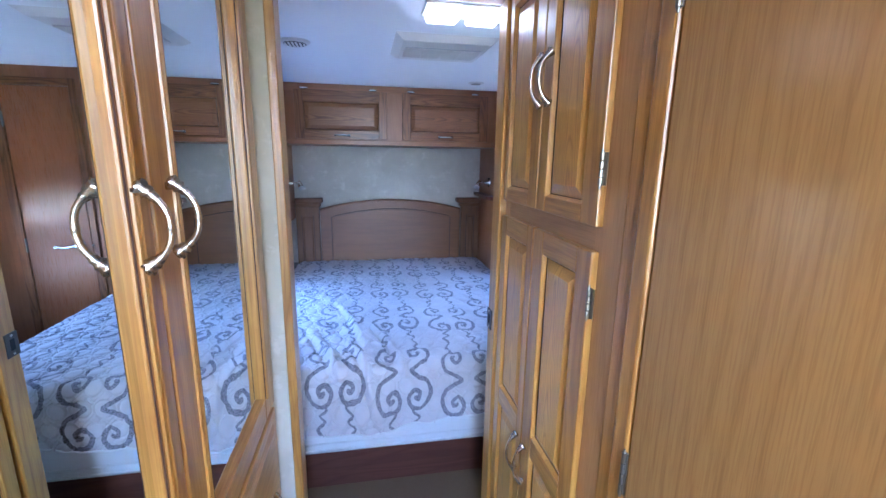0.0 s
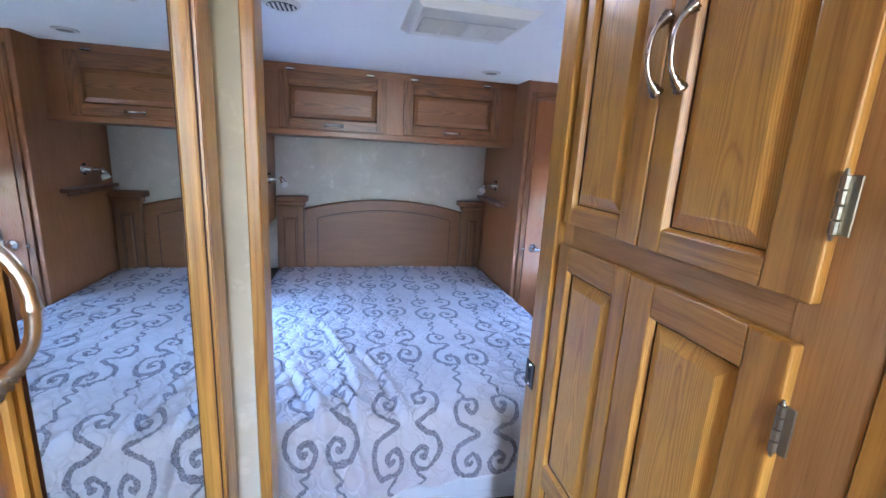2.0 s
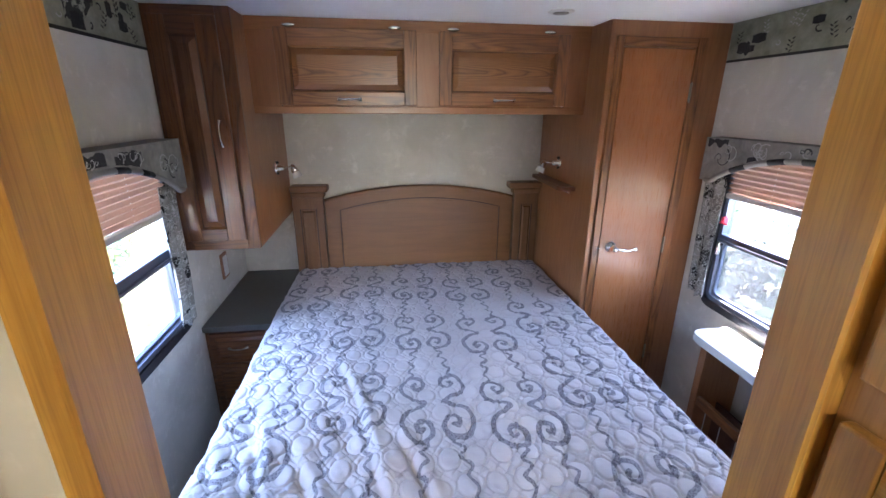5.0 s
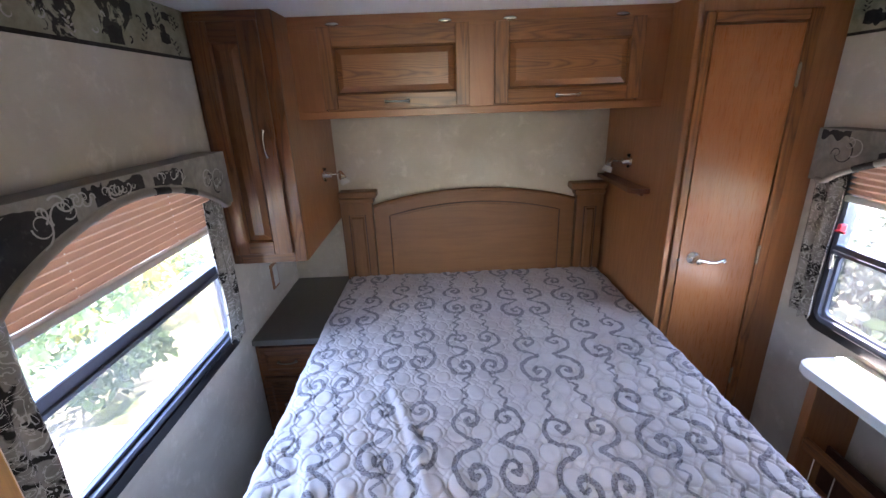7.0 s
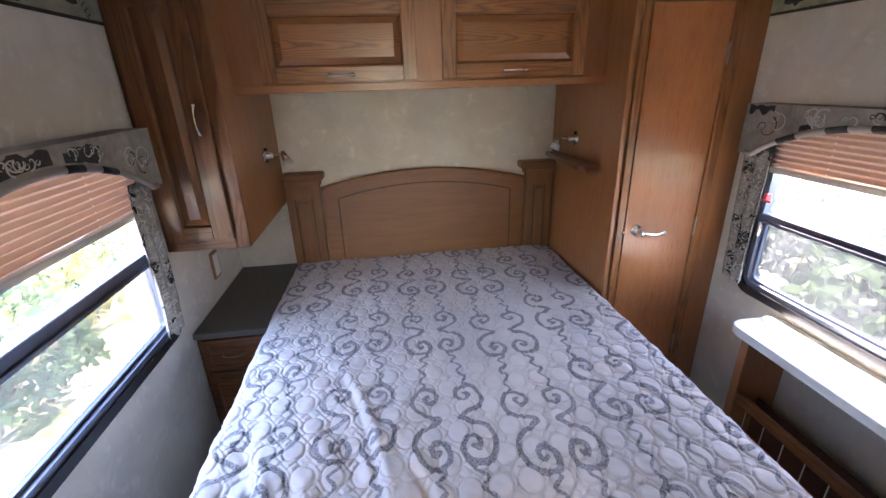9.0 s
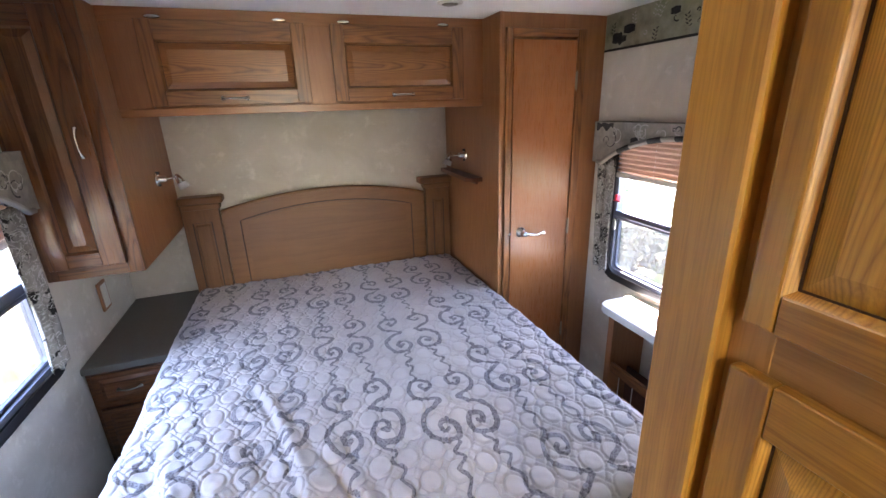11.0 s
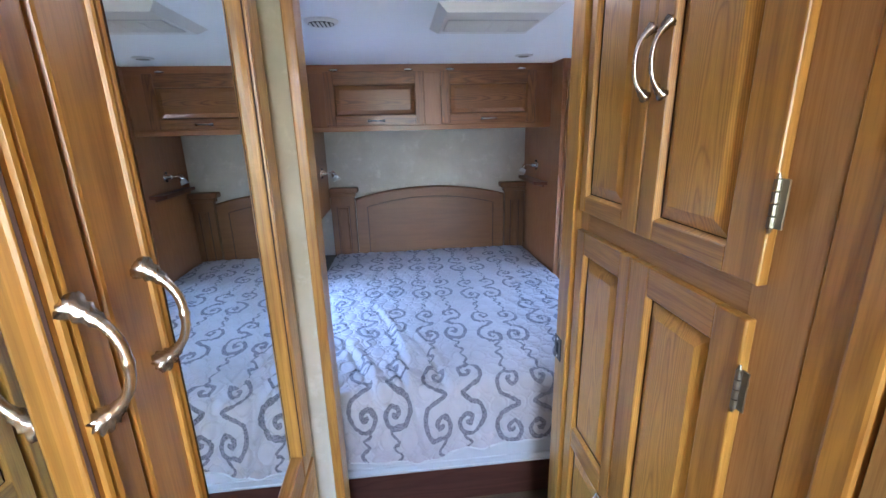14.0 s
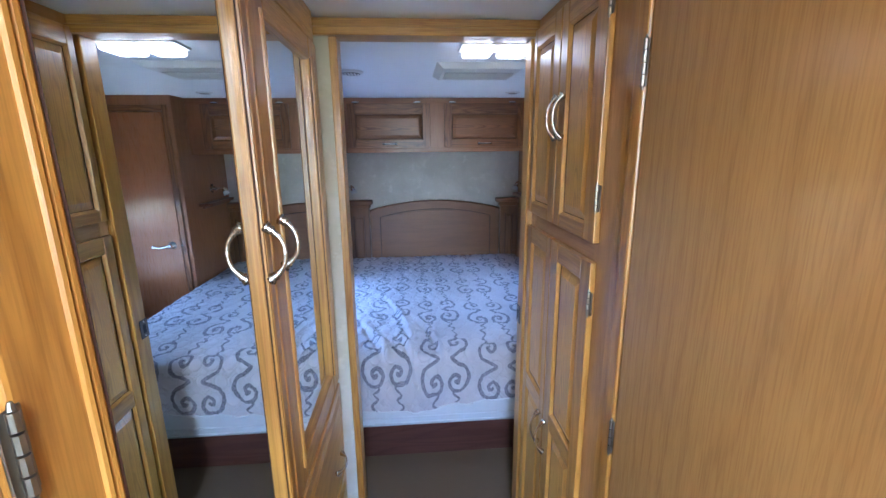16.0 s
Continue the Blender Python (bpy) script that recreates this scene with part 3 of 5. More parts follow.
def valance(x, f, y0, y1, seed, peak, patches):
    rng = random.Random(seed)
    th = thing("valance", "grey and black patchwork fabric valance boxed over the window", "valance")
    xo = x + f * 0.090
    top, end, n = 1.408, 1.225, 30

    def low(y):
        t = (y - y0) / (y1 - y0)
        e = min(t, 1 - t)
        if e < 0.07:
            return end
        return end + (peak - end) * math.sin(math.pi * min(1, (e - 0.07) / 0.86 + 0.0)) ** 0.75
    ys = [y0 + (y1 - y0) * i / n for i in range(n + 1)]
    outline = [(y, top) for y in ys] + [(y, low(y)) for y in ys[::-1]]
    bm = bmesh.new()
    a0, a1 = xo - f * 0.008, xo
    cols = []
    for y in ys:
        cols.append([bm.verts.new((xx, y, zz)) for xx, zz in ((a1, top), (a1, low(y)), (a0, low(y)), (a0, top))])
    for a, b in zip(cols, cols[1:]):
        for k in range(4):
            j = (k + 1) % 4
            bm.faces.new((a[k], a[j], b[j], b[k]))
    bm.faces.new(cols[0])
    bm.faces.new(cols[-1])
    part("front_board", bm, patchwork, th)
    bm = bmesh.new()
    lo, hi = min(x, xo - f * 0.008), max(x, xo - f * 0.008)
    box(bm, lo, hi, y0, y0 + 0.008, end, top, 0.001)
    box(bm, lo, hi, y1 - 0.008, y1, end, top, 0.001)
    box(bm, lo, hi, y0 + 0.008, y1 - 0.008, top - 0.008, top, 0.001)
    part("return_board", bm, plain_grey_cloth, th, "plain grey padded end and top")
    # rolled edging along the arch
    pts = [(xo - f * 0.002, y, low(y) + 0.002) for y in ys[1:-1]]
    part("edging", sweep(bmesh.new(), pts, [0.009] * len(pts), 8, flat=1.3), plain_grey_cloth, th, "grey padded edging", smooth=True)
    for i in ((17, 21) if f > 0 else (14, 18, 23)):
        a = [(xo - f * 0.002, ys[j], low(ys[j]) + 0.002) for j in (i, i + 1, i + 2)]
        part("edging_patch", sweep(bmesh.new(), a, [0.0096] * 3, 8, flat=1.32), dark_print, th, "black printed piece of edging", smooth=True)
    # dark patches of the print
    for k, (pa, pb, za, zb) in enumerate(patches):
        bm = bmesh.new()
        prev = None
        for i in range(25):
            y = pa + (pb - pa) * i / 24
            lo_z = max(low(y) + 0.016, za + 0.010 * math.sin(i * 0.5 + k))
            hi_z = min(top - 0.004, zb + 0.006 * math.sin(i * 0.6 + k * 2) + 0.002 * math.sin(i * 1.7))
            if hi_z <= lo_z + 0.002:
                prev = None
                continue
            cur = (bm.verts.new((xo + f * 0.0005, y, lo_z)), bm.verts.new((xo + f * 0.0005, y, hi_z)))
            if prev:
                bm.faces.new((prev[0], prev[1], cur[1], cur[0]))
            prev = cur
        part("dark_patch", bm, dark_print, th, "near-black printed patch")
    for mat, count in ((pale_print, 20), (dark_print, 4)):
        bm = bmesh.new()
        for _ in range(count):
            cy = rng.uniform(y0 + 0.05, y1 - 0.05)
            s = rng.uniform(0.018, 0.044)
            lowest = low(cy) + s + 0.012
            if lowest > top - s:
                s = (top - low(cy) - 0.02) * 0.42
                lowest = low(cy) + s + 0.008
            cz = rng.uniform(lowest, max(lowest + 0.001, top - s))
            ribbon(bm, flourish(rng, cy, cz, s), 0.0055, xo + f * 0.0008)
            ribbon(bm, flourish(rng, cy + 0.02, cz, s * 0.6), 0.004, xo + f * 0.0010)
        part("printed_flourish", bm, mat, th, kind="stuff")
    # side tails
    for yy, w in ((y0 + 0.005, 0.12), (y1 - 0.120, 0.125)):
        bm = bmesh.new()
        rows = []
        for i in range(25):
            z = end + 0.02 - i * 0.0235
            u = i / 24
            shrink = 1 - 0.25 * u
            row = []
            for k in range(13):
                s = k / 12
                y = yy + w * (0.5 + (s - 0.5) * shrink)
                xx = x + f * (0.045 + 0.013 * math.sin(s * 13 + 0.6 * math.sin(i * 0.3) + seed) * (0.5 + 0.5 * u) - 0.012 * u)
                row.append(bm.verts.new((xx, y, z + (0.012 * math.sin(s * 9) if i == 24 else 0))))
            rows.append(row)
        for a, b in zip(rows, rows[1:]):
            for k in range(12):
                bm.faces.new((a[k], a[k + 1], b[k + 1], b[k]))
        t = part("tail", bm, tail_print, th, "gathered patchwork side tail", smooth=True)
        so = t.modifiers.new("thick", "SOLIDIFY")
        so.thickness = 0.003
    return th


valance(XL, 1, 1.640, 2.610, 3, 1.350, [(1.655, 1.93, 1.20, 1.385), (1.99, 2.16, 1.33, 1.40), (2.20, 2.34, 1.345, 1.39), (1.96, 2.02, 1.38, 1.40)])
valance(XR, -1, 1.62, 2.615, 8, 1.352, [(2.49, 2.60, 1.378, 1.405), (2.20, 2.38, 1.30, 1.345), (2.42, 2.50, 1.24, 1.28)])

# wallpaper border under the ceiling
for nm, x, f in (("border_west", XL, 1), ("border_east", XR, -1)):
    y1 = 2.70
    setting(nm, B(min(x, x + f * 0.001), max(x, x + f * 0.001), YF, y1, 1.722, ZC), border_mat, "sage and black leafy wallpaper border")
    setting(nm + "_edge", B(min(x, x + f * 0.002), max(x, x + f * 0.002), YF, y1, 1.712, 1.722), dark_print)


def border_print(name, x, f, seed):
    """Black leaf sprays and blocks, and pale curls, printed on the border."""
    rng = random.Random(seed)
    for mat, count, off in ((dark_print, 46, 0.0013), (pale_print, 16, 0.0019)):
        bm = bmesh.new()
        for i in range(count):
            cy, cz = rng.uniform(YF + 0.05, 2.66), rng.uniform(1.745, 1.845)
            if mat is dark_print and i % 3 == 0:
                w, h = rng.uniform(0.012, 0.045), rng.uniform(0.010, 0.028)
                pts = [(cy + w * math.cos(a) * (1.2 if k % 2 else 0.8), min(1.862, max(1.727, cz + h * math.sin(a)))) for k, a in enumerate([j * 0.785 for j in range(8)])]
                bm.faces.new([bm.verts.new((x + f * (off + i * 0.000004), p, q)) for p, q in pts])
            elif i % 3 == 1:
                lean = rng.uniform(-0.6, 0.6)
                for k in range(7):
                    ly, lz = cy + lean * k * 0.007, cz - 0.022 + k * 0.007
                    s2 = 1 if k % 2 else -1
                    leaf = [(ly, lz), (ly + s2 * 0.006, lz + 0.007), (ly + s2 * 0.015, lz + 0.009), (ly + s2 * 0.008, lz + 0.001)]
                    bm.faces.new([bm.verts.new((x + f * (off + i * 0.000004), p, q)) for p, q in leaf])
            else:
                ribbon(bm, flourish(rng, cy, cz, rng.uniform(0.010, 0.018)), 0.006, x + f * (off + i * 0.000004))
        part(name, bm, mat, None, kind="structure")


border_print("border_print_west", XL, 1, 21)
border_print("border_print_east", XR, -1, 22)


# ---- overhead cabinet, side cabinet and closet ----
LX, CX = -0.540, 0.940     # inner faces of the side cabinet and of the closet


def top_hinge(parent, x, y, z):
    bm = bmesh.new()
    prof = [(0.0165, 0.0), (0.0165, 0.002), (0.012, 0.004), (0.002, 0.0045)]
    lathe(bm, prof, pose(x, y, z, 90, 0, 0) @ Matrix.Diagonal((1.6, 0.45, 1, 1)), 18)
    return part("hinge", bm, chrome, parent, "oval nickel hinge", smooth=True)


def overhead_cabinet():
    th = thing("overhead_cabinet", "oak overhead cabinet with two lift-up raised-panel doors above the bed", "cabinet", at(LX, 2.868, 1.493))
    W, H, D = CX - LX, ZC - 1.493, YB - 2.868
    bm = bmesh.new()
    fr = 0.0
    xs = [0.0, 0.116, 0.690, 0.797, 1.371, W]
    part("body", B(0, W, 0.021, D - 0.002, 0, H - 0.001), veneer_h, th)
    boards(th, "rail", veneer_h, [(0, W, 0.0, 0.0205, 0.0, 0.030), (0, W, 0.0, 0.0205, 0.325, H - 0.001)], 0.002)
    boards(th, "stile", veneer_v, [(xs[k], xs[k + 1], 0.0005, 0.0205, 0.030, 0.325) for k in (0, 2, 4)])
    for x0, x1 in ((0.113, 0.693), (0.792, 1.375)):
        d = panel_door(th, x0, x1, 0.036, 0.334, [(x0 + 0.054, x1 - 0.054, 0.090, 0.264)], y=-0.020, mats=(oak_v, oak_h))
        bow_handle(d, (x0 + x1) / 2, 0.060, 0.095, 0.022, False, 0.0055, chrome, y=-0.020)
        top_hinge(d, x0 + 0.06, -0.004, 0.343)
        top_hinge(d, x1 - 0.09, -0.004, 0.343)


def side_cabinet():
    W, H, D = LX - XL, ZC - 0.943, YB - 2.70
    th = thing("wall_cabinet", "tall narrow dark oak wall cabinet with one raised-panel door", "cabinet", at(XL, 2.700, 0.943))
    bm = bmesh.new()
    box(bm, 0, W, 0.020, D - 0.002, 0.0, H - 0.002)
    part("body", bm, veneer_v, th)
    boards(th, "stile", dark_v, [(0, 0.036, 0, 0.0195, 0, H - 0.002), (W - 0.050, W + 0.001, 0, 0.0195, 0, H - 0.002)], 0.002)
    boards(th, "rail", dark_and_shaded_h, [(0.036, W - 0.050, 0.001, 0.0195, 0, 0.045), (0.036, W - 0.050, 0.001, 0.0195, H - 0.045, H - 0.002)])
    d = panel_door(th, 0.022, W - 0.046, 0.044, H - 0.036, [(0.082, W - 0.118, 0.096, H - 0.100)], y=-0.020, mats=(dark_v, dark_and_shaded_h))
    bow_handle(d, W - 0.080, 0.477, 0.10, 0.022, True, 0.0042, pewter, y=-0.020)


def lever_handle(parent, x, y, z):
    bm = bmesh.new()
    lathe(bm, [(0.028, 0.0), (0.028, 0.004), (0.022, 0.010), (0.012, 0.016), (0.010, 0.040), (0.013, 0.050), (0.004, 0.053)], pose(x, y, z, 90, 0, 0), 24)
    h = part("door_handle", bm, chrome, parent, "polished nickel lever handle on a round rose", smooth=True)
    pts = [(x, y - 0.044, z), (x + 0.02, y - 0.046, z - 0.001), (x + 0.045, y - 0.045, z - 0.008), (x + 0.07, y - 0.044, z - 0.010), (x + 0.092, y - 0.044, z - 0.004),
           (x + 0.106, y - 0.044, z + 0.004), (x + 0.112, y - 0.044, z - 0.005), (x + 0.106, y - 0.044, z - 0.011), (x + 0.100, y - 0.044, z - 0.006)]
    part("lever", sweep(bmesh.new(), pts, [0.009, 0.0075, 0.006, 0.0055, 0.005, 0.0045, 0.004, 0.0035, 0.003], 10), chrome, h, smooth=True)
    return h


def closet():
    th = thing("closet", "floor-to-ceiling veneered corner closet with a plain narrow door", "closet", at(CX, 2.700, 0))
    W, H, D = XR - CX, ZC - 0.001, YB - 2.700
    bm = bmesh.new()
    box(bm, 0.0, 0.018, 0.0, D - 0.001, 0, H)
    part("side_panel", bm, veneer_v, th, "plain veneered side panel")
    boards(th, "front_panel", veneer_v, [(0.018, 0.063, 0.001, 0.020, 0, H), (0.392, W - 0.001, 0.001, 0.020, 0, H), (0.063, 0.392, 0.001, 0.020, 1.768, H), (0.063, 0.392, 0.001, 0.020, 0, 0.045)])
    boards(th, "casing", oak_v, [(0.028, 0.061, -0.012, 0.001, 0.02, 1.808), (0.394, 0.440, -0.012, 0.001, 0.02, 1.808)], 0.004, 2, "moulded oak casing")
    boards(th, "casing", oak_h, [(0.061, 0.394, -0.0115, 0.001, 1.770, 1.807)], 0.004, 2, "moulded oak casing")
    bm = bmesh.new()
    box(bm, 0.000, 0.018, -0.006, 0.001, 0, H, 0.002)
    part("corner_bead", bm, veneer_v, th)
    part("recess", B(0.058, 0.396, 0.021, 0.024, 0.02, 1.80), groove_mat, th)
    door = part("door", B(0.065, 0.390, -0.010, 0.012, 0.050, 1.764, 0.0025, 2), veneer_door, th, "flush veneered closet door")
    lever_handle(door, 0.122, -0.010, 0.892)
    for z in (0.30, 0.895, 1.590):
        butt_hinge(door, 0.392, -0.012, z, 0.075, 0.005)
    bm = bmesh.new()
    lathe(bm, [(0.008, 0), (0.008, 0.008), (0.006, 0.014), (0.002, 0.016)], pose(0.052, -0.012, 0.892, 90, 0, 0), 12)
    part("catch", bm, chrome, door, "small nickel catch")


overhead_cabinet()
side_cabinet()
closet()


# ---- bed ----
BX0, BX1, BY0, BY1, BZ = -0.535, 0.930, 1.515, 3.345, 0.600


def headboard():
    th = thing("headboard", "arched panelled wooden headboard with capped square posts", "headboard", at(0.2, 3.345, 0))
    xl, xr = -0.738, 0.735
    px0, px1 = -0.550, 0.570       # inner sides of the posts

    def arch(x, z0, z1):
        t = (x - (px0 + px1) / 2) / ((px1 - px0) / 2)
        return z0 + (z1 - z0) * (1 - abs(t) ** 2.0)
    bm = bmesh.new()
    n = 28
    xs = [px0 + (px1 - px0) * i / n for i in range(n + 1)]
    prism(bm, [(px0, 0.3)] + [(x, arch(x, 1.005, 1.080)) for x in xs] + [(px1, 0.3)], "y", 0.012, 0.034)
    part("board", bm, bed_wood, th)
    # bead along the arch
    pts = [(x, 0.018, arch(x, 1.005, 1.080)) for x in xs]
    part("top_bead", sweep(bmesh.new(), pts, [0.011] * len(pts), 8), bed_wood, th, smooth=True)
    ix0, ix1 = px0 + 0.085, px1 - 0.083
    ks = [ix0 + (ix1 - ix0) * i / 24 for i in range(25)]
    top = [(x, arch(x, 0.925, 1.012)) for x in ks]
    bm = bmesh.new()
    loop = [(ix0, 0.011, 0.5)] + [(x, 0.011, z) for x, z in top] + [(ix1, 0.011, 0.5)]
    sweep(bm, loop, [0.0032] * len(loop), 6)
    part("panel_bead", bm, groove_mat, th, "dark glazed groove")
    bm = bmesh.new()
    prism(bm, [(ix0 + 0.012, 0.5)] + [(x, z - 0.012) for x, z in top[1:-1]] + [(ix1 - 0.012, 0.5)], "y", 0.0075, 0.012)
    part("field", bm, bed_wood, th)
    for a, b in ((xl, px0), (px1, xr)):
        bm = bmesh.new()
        box(bm, a + 0.008, b - 0.006, -0.004, 0.05, 0.28, 1.035, 0.004, 2)
        post = part("post", bm, bed_wood_v, th)
        bm = bmesh.new()
        q0, q1 = a + 0.052, b - 0.048
        loop = [(q0, -0.0045, 0.42), (q0, -0.0045, 0.962), (q1, -0.0045, 0.962), (q1, -0.0045, 0.42)]
        sweep(bm, loop, [0.0030] * 4, 6)
        part("post_bead", bm, groove_mat, post, "dark glazed groove")
        part("post_field", slab(bmesh.new(), q0 + 0.008, q1 - 0.008, 0.42, 0.952, -0.011, -0.004, 0.008), bed_wood_v, post)
        bm = bmesh.new()
        lo, hi = (a + 0.006, b + 0.026) if a < 0 else (a - 0.034, b)
        lo2, hi2 = (a + 0.007, b + 0.006) if a < 0 else (a - 0.006, b)
        box(bm, lo2, hi2, -0.016, 0.052, 1.030, 1.062, 0.008, 3)
        box(bm, lo, hi, -0.034, 0.053, 1.062, 1.100, 0.010, 3)
        part("cap", bm, bed_wood, post, "stepped moulded cap")


def bed():
    th = thing("bed", "queen bed platform with a bare white mattress edge", "bed", at(0, 0, 0))
    bm = B(BX0 + 0.04, BX1 - 0.02, BY0 + 0.085, BY1, 0, 0.205)
    part("bed_base", bm, base_wood, th, "dark red-brown bed base panel")
    bm = bmesh.new()
    box(bm, BX0 + 0.012, BX1 - 0.012, BY0 + 0.012, BY1 - 0.005, 0.206, BZ - 0.03, 0.030, 3)
    part("mattress", bm, mattress_cloth, th, "white mattress", smooth=True)
    bm = bmesh.new()
    for z in (0.232, 0.262):
        loop = [(BX0 + 0.03, BY0 + 0.014, z), (BX1 - 0.03, BY0 + 0.014, z)]
        sweep(bm, loop, [0.006, 0.006], 8)
    part("piping", bm, mattress_cloth, th, "white piped edge", smooth=True)


def value_noise(x, y, s, seed):
    rng = np.random.RandomState(seed)
    g = rng.rand(64, 64)
    u, v = x * s + 100, y * s + 100
    i, j = np.floor(u).astype(int), np.floor(v).astype(int)
    a, b = u - i, v - j
    a, b = a * a * (3 - 2 * a), b * b * (3 - 2 * b)
    g00, g10, g01, g11 = g[i % 64, j % 64], g[(i + 1) % 64, j % 64], g[i % 64, (j + 1) % 64], g[(i + 1) % 64, (j + 1) % 64]
    return (g00 * (1 - a) + g10 * a) * (1 - b) + (g01 * (1 - a) + g11 * a) * b


def curl(points):
    """A smooth line through the points."""
    p = np.array(points)
    out = []
    for i in range(len(p) - 1):
        p0, p1, p2, p3 = p[max(i - 1, 0)], p[i], p[i + 1], p[min(i + 2, len(p) - 1)]
        for t in (0, 0.34, 0.67):
            out.append(0.5 * (2 * p1 + (p2 - p0) * t + (2 * p0 - 5 * p1 + 4 * p2 - p3) * t * t + (3 * p1 - p0 - 3 * p2 + p3) * t ** 3))
    return np.array(out + [p[-1]])


UPPER_CURL = [(0.036, 0.020), (0.005, 0.034), (-0.036, 0.058), (-0.046, 0.100), (-0.018, 0.142), (0.030, 0.134), (0.036, 0.104), (0.012, 0.084), (-0.006, 0.104), (0.006, 0.112)]
LOWER_CURL = [(0.036, 0.014), (0.004, -0.008), (-0.034, -0.030), (-0.049, -0.076), (-0.024, -0.130), (0.032, -0.134), (0.050, -0.096), (0.026, -0.062), (-0.002, -0.078), (0.006, -0.100), (0.018, -0.094)]
LINK = [(0.020, -0.136), (0.030, -0.152), (0.000, -0.176), (0.022, -0.200), (-0.010, -0.228), (0.012, -0.256), (-0.012, -0.288), (0.002, -0.318), (-0.020, -0.338)]


def dist_to(px, py, line):
    best = np.full(px.shape, 9.0)
    for (x0, y0), (x1, y1) in zip(line[:-1], line[1:]):
        dx, dy = x1 - x0, y1 - y0
        t = np.clip(((px - x0) * dx + (py - y0) * dy) / (dx * dx + dy * dy + 1e-12), 0, 1)
        best = np.minimum(best, np.hypot(px - x0 - t * dx, py - y0 - t * dy))
    return best


def print_mask(u, v):
    """How grey the quilt is at cloth coordinates u (across) and v (along)."""
    PER, PAIR = 0.480, 0.270
    uu = u + 0.012 * (value_noise(u, v, 2.2, 5) - 0.5)
    vv = v + 0.016 * (value_noise(u, v, 1.8, 6) - 0.5)
    k = (uu - 0.133) / PAIR
    off = (k - np.round(k)) * PAIR            # from the pair's middle
    side = np.where(off < 0, 1.0, -1.0)
    cx = ((off * side) + 0.064) * 1.08                  # across, mirrored, from the chain's middle
    row = (vv - 2.010) / PER + 0.16 * np.sin(np.round(k) * 2.4)
    cy = (row - np.round(row)) * PER
    upper, lower, link = curl(UPPER_CURL), curl(LOWER_CURL), curl(LINK)
    d = np.full(u.shape, 9.0)
    for s in (-PER, 0, PER):
        d = np.minimum(d, dist_to(cx, cy - s, upper) - 0.0074)
        d = np.minimum(d, dist_to(cx, cy - s, lower) - 0.0086)
        d = np.minimum(d, dist_to(cx, cy - s, link) - 0.0050)
    d = d + 0.004 * (value_noise(u, v, 70, 9) - 0.5)
    return np.clip(0.5 - d / 0.006, 0, 1)


